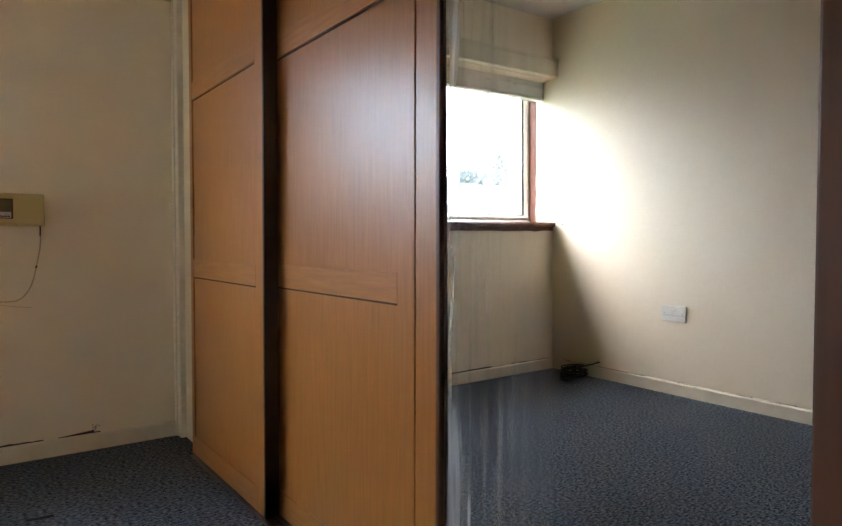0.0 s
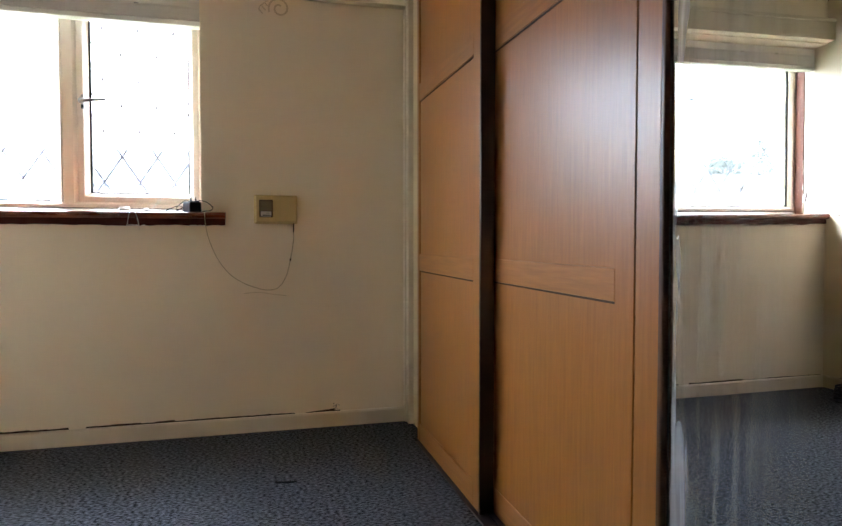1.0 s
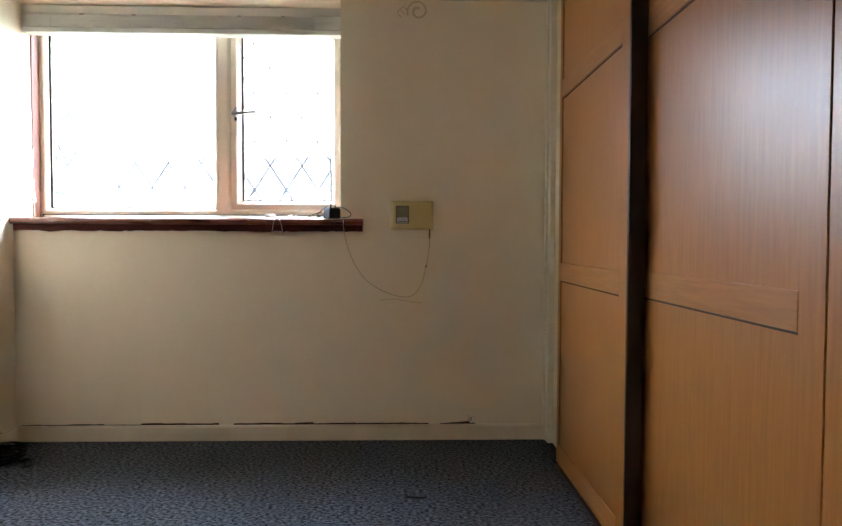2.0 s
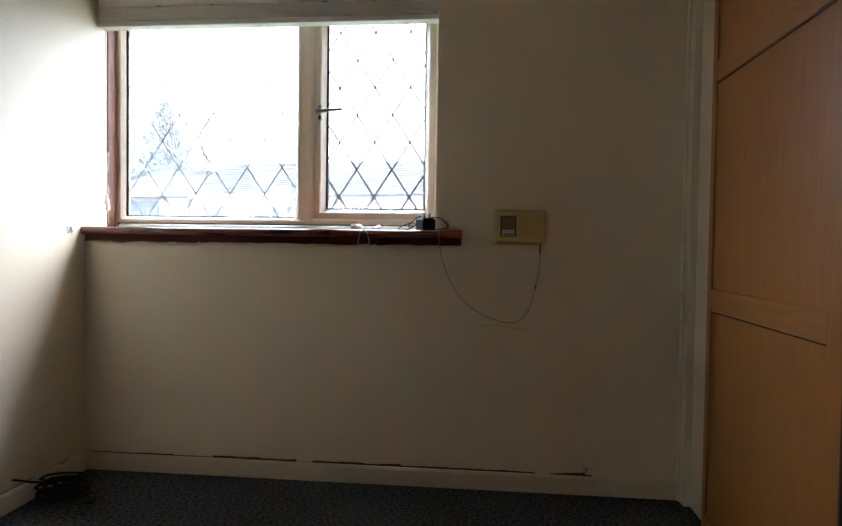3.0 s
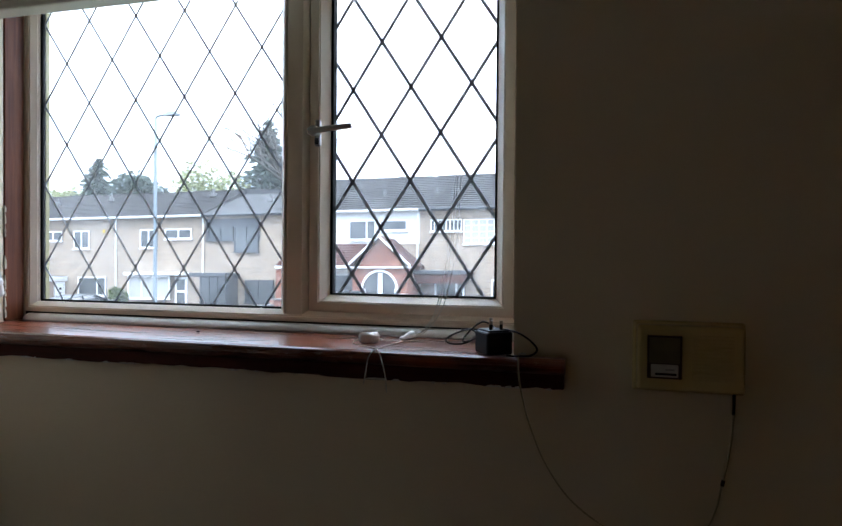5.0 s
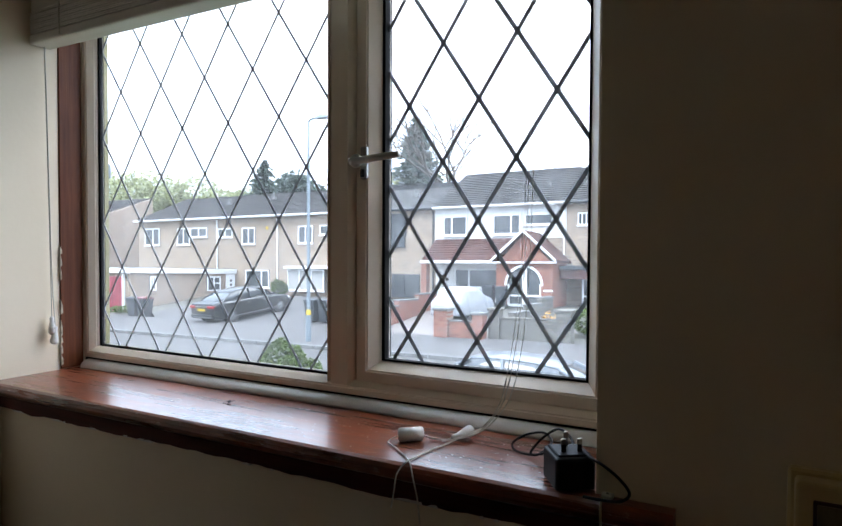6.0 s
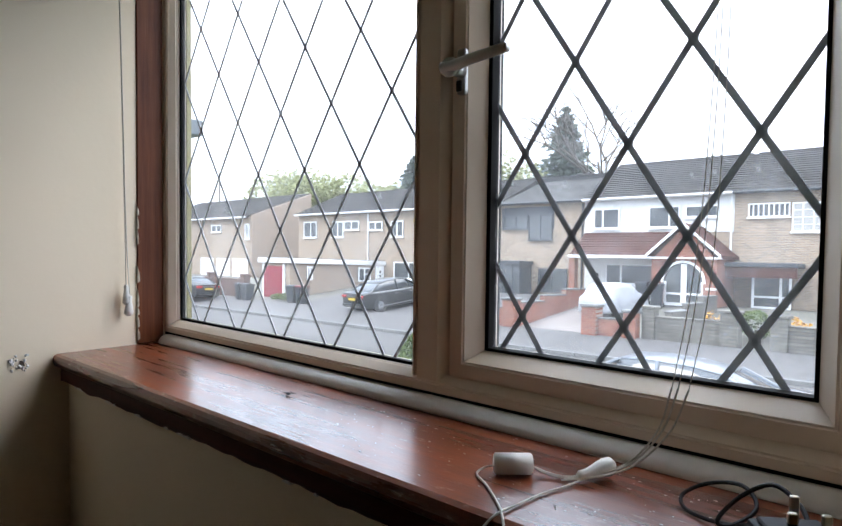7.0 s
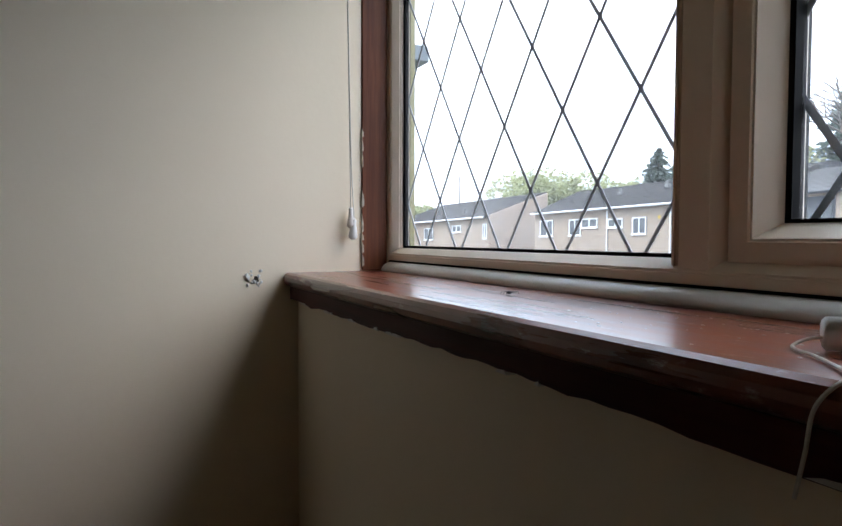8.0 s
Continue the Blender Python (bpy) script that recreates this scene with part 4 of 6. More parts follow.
M_CURTAIN = mat("net_curtain", (0.42, 0.41, 0.385), (0.30, 0.29, 0.28), 3, 0.9, stretch=(10, 1, 0.4))
M_DKCLAD = mat("slate_cladding", (0.055, 0.06, 0.066), (0.04, 0.043, 0.048), 6, 0.7)
M_FELT = mat("dark_felt", (0.05, 0.05, 0.052), (0.035, 0.035, 0.036), 5, 0.9)
M_ROAD = mat("worn_tarmac", (0.080, 0.073, 0.068), (0.060, 0.056, 0.052), 1.2, 0.9, bump=0.5, bump_scale=60, stain=0.25, stain_scale=0.35)
M_PAVE = mat("pavement_tarmac", (0.090, 0.082, 0.077), (0.066, 0.061, 0.058), 2.0, 0.92, bump=0.4, bump_scale=50, stain=0.2, stain_scale=0.6)
M_KERB = mat("concrete_kerb", (0.16, 0.157, 0.15), (0.12, 0.117, 0.112), 6, 0.85, stain=0.2)
M_DRIVE = mat("block_drive", (0.216, 0.180, 0.160), (0.168, 0.140, 0.124), 9, 0.9, bump=0.5, bump_scale=18, stain=0.25, stain_scale=0.7)
M_GRASS = mat("rough_grass", (0.085, 0.115, 0.04), (0.05, 0.072, 0.024), 12, 0.95, bump=1.0, bump_scale=40, stain=0.4, stain_scale=0.6)
M_EARTH = mat("garden_ground", (0.16, 0.145, 0.12), (0.10, 0.095, 0.075), 3, 0.95, bump=0.8, bump_scale=25, stain=0.3, stain_scale=0.4)
M_REDDOOR = mat("faded_red_door", (0.30, 0.028, 0.045), (0.25, 0.022, 0.038), 4, 0.5, stain=0.15)
M_GREYPOST = mat("galvanised_post", (0.20, 0.235, 0.26), (0.17, 0.20, 0.22), 8, 0.5, metal=0.3)
M_YELLOW = mat("yellow_band", (0.62, 0.40, 0.04), None, 8, 0.6)
M_BIN = mat("wheelie_bin", (0.03, 0.035, 0.04), (0.022, 0.026, 0.03), 5, 0.5)
M_BARK = mat("grey_bark", (0.115, 0.10, 0.085), (0.065, 0.055, 0.047), 9, 0.95, stretch=(3, 3, 0.5), bump=1.0, bump_scale=30)


def leaf_mat(name, a, b):
    m = mat(name, a, b, 1.5, 0.75, spec=0.2)
    n, l = m.node_tree.nodes, m.node_tree.links
    g, h = n.new("ShaderNodeNewGeometry"), n.new("ShaderNodeHueSaturation")
    r = n.new("ShaderNodeMapRange")
    r.inputs["To Min"].default_value, r.inputs["To Max"].default_value = 0.6, 1.4
    bs = n["Principled BSDF"]
    src = bs.inputs["Base Color"].links[0].from_socket
    l.new(g.outputs["Random Per Island"], r.inputs["Value"])
    l.new(r.outputs["Result"], h.inputs["Value"])
    l.new(src, h.inputs["Color"])
    l.new(h.outputs["Color"], bs.inputs["Base Color"])
    tl, mix = n.new("ShaderNodeBsdfTranslucent"), n.new("ShaderNodeMixShader")
    mix.inputs[0].default_value = 0.5
    l.new(h.outputs["Color"], tl.inputs["Color"])
    l.new(bs.outputs[0], mix.inputs[1])
    l.new(tl.outputs[0], mix.inputs[2])
    l.new(mix.outputs[0], n["Material Output"].inputs["Surface"])
    return m


# spring and conifer colours are paled to hold some distance haze
M_SPRING = leaf_mat("spring_leaves", (0.34, 0.35, 0.19), (0.26, 0.27, 0.15))
M_CONIFER = leaf_mat("conifer_needles", (0.10, 0.125, 0.105), (0.07, 0.09, 0.075))
M_HEDGE = leaf_mat("privet_leaves", (0.10, 0.14, 0.035), (0.05, 0.08, 0.02))
M_FLOWER = mat("orange_petals", (0.55, 0.20, 0.03), (0.5, 0.30, 0.04), 20, 0.7)


def gz(y):
    """Height of the ground, rising away from the window across the road."""
    ys, zs = (-50, 8.5, 11.45, 15.95, 17.95, 19.45, 25.45, 60, 700), (-2.0, -2.0, -1.72, -1.18, -0.86, -0.72, 0.02, 0.1, 0.6)
    return float(np.interp(y, ys, zs))


def sheet(x0, x1, ys, lift, thick=0.0, nx=1):
    """A strip of ground following the slope, with sides where it has thickness."""
    bm = bmesh.new()
    rows = [[bm.verts.new((x0 + (x1 - x0) * k / nx, y, gz(y) + lift)) for k in range(nx + 1)] for y in ys]
    for a, b in zip(rows, rows[1:]):
        for k in range(nx):
            bm.faces.new((a[k], a[k + 1], b[k + 1], b[k]))
    if thick:
        low = [[bm.verts.new((v.co.x, v.co.y, v.co.z - thick)) for v in (r[0], r[-1])] for r in rows]
        for i in range(len(rows) - 1):
            bm.faces.new((rows[i][0], rows[i + 1][0], low[i + 1][0], low[i][0]))
            bm.faces.new((rows[i][-1], low[i][1], low[i + 1][1], rows[i + 1][-1]))
        bm.faces.new((rows[0][0], *[v for v in rows[0][1:]], low[0][1], low[0][0]))
        bm.faces.new((*[v for v in rows[-1]], low[-1][1], low[-1][0]))
    return bm


solo("ground", sheet(-600, 400, [0.4, 4, 8.5, 11.45, 15.95, 17.95, 19.45, 25.45, 60, 120, 300, 700], -0.03, nx=4), M_EARTH, "bare garden ground and verges rising across the street", "ground", kind="structure")
solo("road", sheet(-120, 60, [9.9, 11.45, 13.5, 15.85], 0.0, 0.1, nx=2), M_ROAD, "worn grey tarmac residential road", "road", kind="structure")
solo("pavement", sheet(-120, 60, [16.0, 17.95, 18.3], 0.10, 0.2, nx=2), M_PAVE, "grey tarmac footway beyond the road", "pavement", kind="structure")
solo("pavement_1", sheet(-120, 60, [8.3, 8.5, 9.75], 0.10, 0.2, nx=2), M_PAVE, "grey tarmac footway before the road", "pavement", kind="structure")
kb = thing("kerb", "grey concrete kerb stones along the road", "kerb", (0, 15.9, gz(15.9)), kind="structure")
for k in range(64):
    bm = boxed(-40 + 0.9 * k, -40 + 0.9 * k + 0.885, 15.86, 15.99, gz(15.9) - 0.1, gz(15.95) + 0.115, bevel=0.015)
    part("kerb_stone", bm, M_KERB, kb)
solo("driveway", sheet(-12.3, -9.4, [18.3, 19.45, 25.45, 27.0], 0.012, nx=1), M_DRIVE, "reddish block paved driveway of the white house", "driveway", kind="structure")
solo("driveway_1", sheet(-26.4, -14.9, [18.3, 19.45, 25.45, 27.0], 0.008, nx=1), M_PAVE, "grey tarmac forecourt before the brick houses", "driveway", kind="structure")
solo("lawn", sheet(-30, 4, [1.0, 4, 8.2], 0.02, nx=1), M_GRASS, "rough front lawn below the window", "lawn", kind="structure")


def window(parent, x0, x1, z0, z1, y, lights=(0.5,), mat_=None, bar=0.07, glass=None, grid=0):
    """A casement on a facade: surround bars standing proud, panes set back, sill."""
    mat_ = mat_ or M_WHITE
    w = part("window", boxed(x0, x1, y - 0.03, y + 0.02, z0, z1), glass or M_PANE, parent, "dark reflecting panes in a pale casement")
    for a, b, c, d in ((x0, x0 + bar, z0, z1), (x1 - bar, x1, z0, z1), (x0 + bar, x1 - bar, z0, z0 + bar), (x0 + bar, x1 - bar, z1 - bar, z1)):
        part("casement_bar", boxed(a, b, y - 0.07, y - 0.028, c, d), mat_, w)
    for f in lights:
        xm = x0 + (x1 - x0) * f
        part("casement_bar", boxed(xm - bar * 0.5, xm + bar * 0.5, y - 0.066, y - 0.028, z0 + bar, z1 - bar), mat_, w)
    for k in range(1, grid):
        zm = z0 + (z1 - z0) * k / grid
        part("glazing_bar", boxed(x0 + bar, x1 - bar, y - 0.055, y - 0.028, zm - 0.014, zm + 0.014), mat_, w)
    part("sill", boxed(x0 - 0.05, x1 + 0.05, y - 0.11, y - 0.02, z0 - 0.06, z0), mat_, w)
    return w


YF, EAVE, YR, RIDGE = 27.45, 4.66, 31.45, 6.58


def courses(y0, z0, y1, z1, n, step=0.035):
    """The outline of a tiled slope: n overlapping courses, each with a small step at its lower edge."""
    out = []
    for k in range(n):
        a, b = k / n, (k + 1) / n
        out += [(y0 + (y1 - y0) * a, z0 + (z1 - z0) * a + step), (y0 + (y1 - y0) * b, z0 + (z1 - z0) * b + step * 0.15)]
    return out


def terrace(x0, x1, label, wall_mat=None, roof_mat=None, ridge=RIDGE, upper=None, trim=None):
    h = thing("house", label, "house", (0.5 * (x0 + x1), 30, 0), "terraced houses")
    part("wall", boxed(x0, x1, YF, 35.2, -0.3, EAVE), wall_mat or M_BUFF, h)
    if upper:
        part("upper_wall", boxed(x0, x1, YF - 0.03, YF + 0.05, upper, EAVE + 0.02), M_RENDER, h, "white rendered upper storey")
    rf = part("roof", prismed([(YF - 0.32, EAVE - 0.02), *courses(YF - 0.32, EAVE + 0.06, YR, ridge, 17), (YR + 0.15, ridge), (35.5, EAVE + 0.3), (35.5, EAVE - 0.02)], "x", x0 - 0.01, x1 + 0.01), roof_mat or M_TILE, h, "dark concrete tile roof")
    for k in range(int((x1 - x0) / 0.45)):
        part("ridge_tile", prismed([(YR - 0.10, ridge - 0.06), (YR - 0.05, ridge + 0.05), (YR + 0.05, ridge + 0.07), (YR + 0.2, ridge - 0.03)], "x", x0 + 0.45 * k + 0.01, x0 + 0.45 * k + 0.44), roof_mat or M_TILE, rf)
    part("fascia", boxed(x0, x1, YF - 0.36, YF - 0.325, EAVE - 0.05, EAVE + 0.04), trim or M_WHITE, h, "painted fascia board")
    part("gutter", cyl(bmesh.new(), (x0, YF - 0.41, EAVE + 0.02), (x1, YF - 0.41, EAVE + 0.02), 0.045, seg=8), trim or M_WHITE, h)
    part("downpipe", cyl(bmesh.new(), (x1 - 0.1, YF - 0.06, 0), (x1 - 0.1, YF - 0.06, EAVE - 0.1), 0.045, seg=8), trim or M_WHITE, h, "plastic downpipe")
    return h


def vent(h, x, y, z):
    v = bmesh.new()
    box(v, x - 0.2, x + 0.2, y - 0.1, y + 0.1, z - 0.1, z + 0.1, bevel=0.02)
    box(v, x - 0.08, x + 0.08, y - 0.06, y + 0.06, z, z + 0.35, bevel=0.02)
    part("roof_vent", v, M_KERB, h, "pale roof vent")


# row of buff brick houses
hA = terrace(-37.5, -29.75, "two-storey buff brick terraced house with white windows")
window(hA, -36.8, -35.3, 3.08, 4.2, YF, (0.55,))
window(hA, -33.55, -32.35, 3.08, 4.15, YF, (0.5,))
window(hA, -32.3, -30.75, 3.55, 4.15, YF, (0.5,))
vent(hA, -31.0, 29.6, 5.85)
hB = terrace(-29.75, -24.7, "buff brick terraced house behind the flat-roofed garage")
window(hB, -29.8, -28.5, 3.5, 4.05, YF, (0.5,))
window(hB, -27.7, -26.6, 3.05, 4.05, YF, (0.5,))
window(hB, -27.4, -25.46, 0.45, 1.5, YF, (0.68,), glass=M_PANE)
part("alarm_box", boxed(-25.72, -25.55, YF - 0.06, YF, 3.90, 4.08, bevel=0.02), M_YELLOW, hB, "small yellow alarm box")
vent(hB, -27.4, 30.0, 6.1)
hC = terrace(-24.7, -19.1, "buff brick terraced house with a white bay window")
window(hC, -23.2, -22.1, 3.05, 4.05, YF, (0.5,))
window(hC, -21.6, -19.9, 3.5, 4.05, YF, (0.5,))
window(hC, -23.8, -21.1, 0.35, 1.55, YF - 0.25, (0.33, 0.66), glass=M_CURTAIN)
part("porch_canopy", boxed(-23.85, -20.05, YF - 0.62, YF, 1.58, 1.74, bevel=0.02), M_WHITE, hC, "flat white porch canopy")
hc_door = part("door", boxed(-20.95, -20.2, YF - 0.06, YF, 0.0, 1.5), M_WHITE, hC, "white front door with two glazed panels")
for z0, z1 in ((0.12, 0.68), (0.80, 1.38)):
    part("pane", boxed(-20.83, -20.32, YF - 0.066, YF - 0.058, z0, z1), M_PANE, hc_door)
vent(hC, -20.4, 30.2, 6.2)
hD = terrace(-19.1, -14.06, "buff brick terraced house with slate-grey windows", roof_mat=M_TILE_LIGHT, ridge=6.3, trim=M_DKCLAD)
part("window_surround", boxed(-19.05, -15.8, YF - 0.05, YF, 3.35, 4.5), M_DKCLAD, hD, "dark slate cladding round the upper windows")
window(hD, -18.9, -17.35, 3.4, 4.1, YF - 0.05, (0.5,), M_DKCLAD)
window(hD, -17.3, -15.87, 2.8, 4.1, YF - 0.05, (0.5,), M_DKCLAD)
window(hD, -16.64, -14.97, 0.2, 1.35, YF - 0.05, (0.45,), M_DKCLAD)
po = part("glazed_porch", boxed(-18.6, -17.1, YF - 1.2, YF, 0.0, 1.5, bevel=0.02), M_PANE, hD, "dark glazed porch")
part("porch_canopy", boxed(-19.15, -17.0, YF - 1.4, YF, 1.5, 1.70, bevel=0.02), M_DKCLAD, hD, "dark flat porch canopy")
for xx in (-18.6, -18.1, -17.62, -17.17):
    part("porch_bar", boxed(xx, xx + 0.07, YF - 1.24, YF - 1.2, 0.0, 1.5), M_DKCLAD, po)
vent(hD, -16.3, 29.5, 5.7)

# dark raised roof light band behind the row
rb = thing("roof_parapet", "dark felted parapet running along the terrace ridge", "parapet", (-25, 33, 6), kind="structure")
part("band", boxed(-37.4, -14.1, 31.75, 32.2, 5.0, 6.63), M_FELT, rb)
for k in range(23):
    part("coping", boxed(-37.4 + 0.98 * k, -37.4 + 0.98 * k + 0.95, 31.70, 32.25, 6.63, 6.68 + 0.04 * (k % 3 == 0)), M_FELT, rb)

# white rendered house with a tiled canopy and a red brick gabled porch
hE = terrace(-14.06, -7.1, "white rendered house with tiled canopy and gabled brick porch", roof_mat=M_TILE, ridge=6.92, upper=3.1)
part("lower_wall", boxed(-14.0, -9.3, YF - 0.04, YF + 0.02, 0.0, 3.1), M_RENDER, hE, "white rendered recess")
window(hE, -13.56, -12.2, 3.3, 4.27, YF - 0.03, (0.36,))
window(hE, -10.8, -9.35, 3.3, 4.27, YF - 0.03, (0.66,))
window(hE, -9.15, -7.72, 3.72, 4.25, YF - 0.03, (0.0,))
window(hE, -12.86, -10.48, 0.72, 1.66, YF - 0.04, (0.33,))
part("door_light", boxed(-13.4, -13.25, YF - 0.1, YF - 0.04, 1.05, 1.2, bevel=0.01), M_BLACK, hE)
part("canopy_roof", prismed([(YF - 1.65, 1.98), *courses(YF - 1.65, 2.04, YF, 3.14, 9, 0.03), (YF, 2.0)], "x", -14.0, -9.5), M_TILE_RED, hE, "plum red tiled lean-to canopy")
part("canopy_fascia", boxed(-14.05, -9.6, YF - 1.72, YF - 1.66, 1.90, 2.03), M_WHITE, hE, "white canopy fascia")
part("canopy_soffit", boxed(-14.0, -9.6, YF - 1.65, YF, 1.9, 1.975), M_WHITE, hE)
part("canopy_pier", boxed(-14.05, -13.75, YF - 1.6, YF - 1.25, 0.0, 1.9), M_RED, hE, "red brick pier")
PX0, PX1, PXM, PY = -9.68, -7.06, -8.37, 24.95
pw = bmesh.new()
arch = [(PXM + 0.80 * math.cos(a), 0.92 + 0.80 * math.sin(a)) for a in [math.pi * k / 14 for k in range(15)]]
prism(pw, [(PX0, 0.0), (PXM - 0.80, 0.0), *arch[::-1][:8], (PXM, 1.95), (PX0, 1.95)], "y", PY, PY + 0.22)
prism(pw, [(PX1, 0.0), (PX1, 1.95), (PXM, 1.95), *arch[::-1][7:], (PXM + 0.80, 0.0)], "y", PY, PY + 0.22)
prch = part("porch", pw, M_RED, hE, "red brick porch with an arched opening")
part("tympanum", prismed([(PX0 + 0.1, 1.95), (PX1 - 0.1, 1.95), (PXM, 3.18)], "y", PY + 0.02, PY + 0.2), M_RED, prch)
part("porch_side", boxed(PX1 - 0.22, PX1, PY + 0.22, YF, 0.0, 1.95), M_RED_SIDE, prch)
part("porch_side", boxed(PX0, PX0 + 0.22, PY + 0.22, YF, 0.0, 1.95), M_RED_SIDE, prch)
for sgn, xe in ((-1, PX0 - 0.2), (1, PX1 + 0.2)):
    part("porch_roof", prismed([(xe, 1.93), (PXM, 3.22), (PXM, 3.32), (xe, 2.03)], "y", PY - 0.18, YF), M_TILE_RED, prch, "plum red tiled porch roof")
    part("barge_board", prismed([(xe, 1.92), (PXM, 3.22), (PXM, 3.34), (xe, 2.04)], "y", PY - 0.25, PY - 0.185), M_WHITE, prch, "white barge board")
part("porch_beam", boxed(PX0 - 0.2, PX1 + 0.2, PY - 0.2, PY - 0.02, 1.88, 1.95), M_WHITE, prch)
for xx in (PX0 - 0.005, PX1 - 0.40):
    part("stone_band", boxed(xx, xx + 0.405, PY - 0.02, PY + 0.03, 0.68, 0.76), M_WHITE, prch)
ab = bmesh.new()
for k in range(14):
    a0, a1 = math.pi * k / 14, math.pi * (k + 1) / 14
    prism(ab, [(PXM + r * math.cos(a), 0.92 + r * math.sin(a)) for r, a in ((0.80, a0), (0.90, a0), (0.90, a1), (0.80, a1))], "y", PY - 0.03, PY + 0.12)
part("arch_trim", ab, M_WHITE, prch, "white arch surround")
dr = part("porch_door", prismed([(PXM - 0.8, 0.0), (PXM + 0.8, 0.0), *arch], "y", PY + 0.12, PY + 0.16), M_PANE, prch, "white double doors with glazed panels")
for xx in (PXM - 0.80, PXM - 0.10, PXM + 0.02, PXM + 0.70):
    part("door_stile", boxed(xx, xx + 0.10, PY + 0.07, PY + 0.118, 0.0, 0.98 if abs(xx + 0.05 - PXM) > 0.3 else 1.68), M_WHITE, dr)
for xx in (PXM - 0.70, PXM + 0.12):
    part("door_rail", boxed(xx, xx + 0.58, PY + 0.07, PY + 0.117, 0.44, 0.52), M_WHITE, dr)
    part("door_rail", boxed(xx, xx + 0.58, PY + 0.07, PY + 0.117, 0.0, 0.12), M_WHITE, dr)
for xx in (-9.35, -8.95):
    part("chimney_pot", cyl(bmesh.new(), (xx, 32, 6.6), (xx, 32, 7.12), 0.11, 0.09, 10), M_KERB, hE)
vent(hE, -9.4, 29.0, 5.55)
vent(hE, -8.4, 29.1, 5.6)

# buff brick house beside it and its neighbour
hF = terrace(-7.1, 0.1, "buff brick terraced house with small-paned white windows", ridge=6.92, trim=M_DKCLAD)
window(hF, -6.55, -5.0, 3.66, 4.22, YF, (0.125, 0.25, 0.375, 0.5, 0.625, 0.75, 0.875), bar=0.05)
window(hF, -4.92, -3.4, 3.05, 4.2, YF, (0.25, 0.5, 0.75), bar=0.05, grid=4, glass=M_CURTAIN)
window(hF, -3.55, -2.4, 0.45, 1.4, YF, (0.5,))
part("porch_canopy", boxed(-7.06, -4.4, YF - 1.5, YF, 1.62, 1.8, bevel=0.02), M_DKCLAD, hF, "weathered flat porch canopy")
part("canopy_hanging_tiles", boxed(-7.0, -4.45, YF - 1.42, YF - 1.34, 1.22, 1.62), M_TILE_RED, hF, "plum tile-hung canopy front")
gp = part("glazed_porch", boxed(-6.18, -4.81, YF - 0.5, YF, 0.0, 1.5), M_PANE, hF, "white framed glazed porch door")
for xx in (-6.22, -5.2, -4.86):
    part("porch_bar", boxed(xx, xx + 0.09, YF - 0.56, YF - 0.5, 0.0, 1.5), M_WHITE, gp)
for zz in (0.0, 0.42, 1.42):
    part("porch_bar", boxed(-6.13, -4.86, YF - 0.555, YF - 0.5, zz, zz + 0.08), M_WHITE, gp)
vent(hF, -6.6, 29.2, 5.6)
hG = terrace(0.1, 7.3, "buff brick terraced house with white casements", ridge=6.92)
window(hG, 0.8, 2.4, 3.1, 4.2, YF, (0.5,))
window(hG, 3.0, 4.4, 3.6, 4.2, YF, (0.5,))
window(hG, 1.0, 3.0, 0.4, 1.5, YF, (0.33, 0.66))

# flat-roofed garage with a red door
OUT = PLACE[0].copy()
PLACE[0] = OUT @ Matrix.Translation((0, 0, 0.14))
GX0, GX1 = -31.05, -28.3
ga = thing("garage", "flat-roofed brick garage with a red side-hung door", "garage", (-29.6, 23, gz(20)))
part("wall", boxed(GX0, GX1, 20.0, 20.2, -1.15, 1.12), M_BUFF, ga)
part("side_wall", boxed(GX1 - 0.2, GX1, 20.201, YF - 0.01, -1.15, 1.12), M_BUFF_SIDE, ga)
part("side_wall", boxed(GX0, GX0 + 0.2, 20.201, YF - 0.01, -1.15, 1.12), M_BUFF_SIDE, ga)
part("roof", boxed(GX0 - 0.12, GX1 + 0.16, 19.8, YF - 0.01, 1.10, 1.38, bevel=0.02), M_RENDER, ga, "white edged flat roof")
part("roof_felt", boxed(GX0, GX1 + 0.06, 19.9, YF - 0.05, 1.381, 1.41), M_FELT, ga)
gd = part("door", boxed(-30.72, -28.85, 19.93, 19.995, -0.95, 0.92, bevel=0.01), M_REDDOOR, ga, "faded red boarded door")
for k in range(6):
    part("door_groove", boxed(-30.46 + 0.27 * k, -30.44 + 0.27 * k, 19.922, 19.93, -0.93, 0.90), M_GROOVE, gd)
part("door_jamb", boxed(-28.85, -28.72, 19.90, 19.996, -0.97, 1.06), M_WHITE, ga)
part("door_jamb", boxed(-30.85, -30.72, 19.90, 19.996, -0.97, 1.06), M_WHITE, ga)
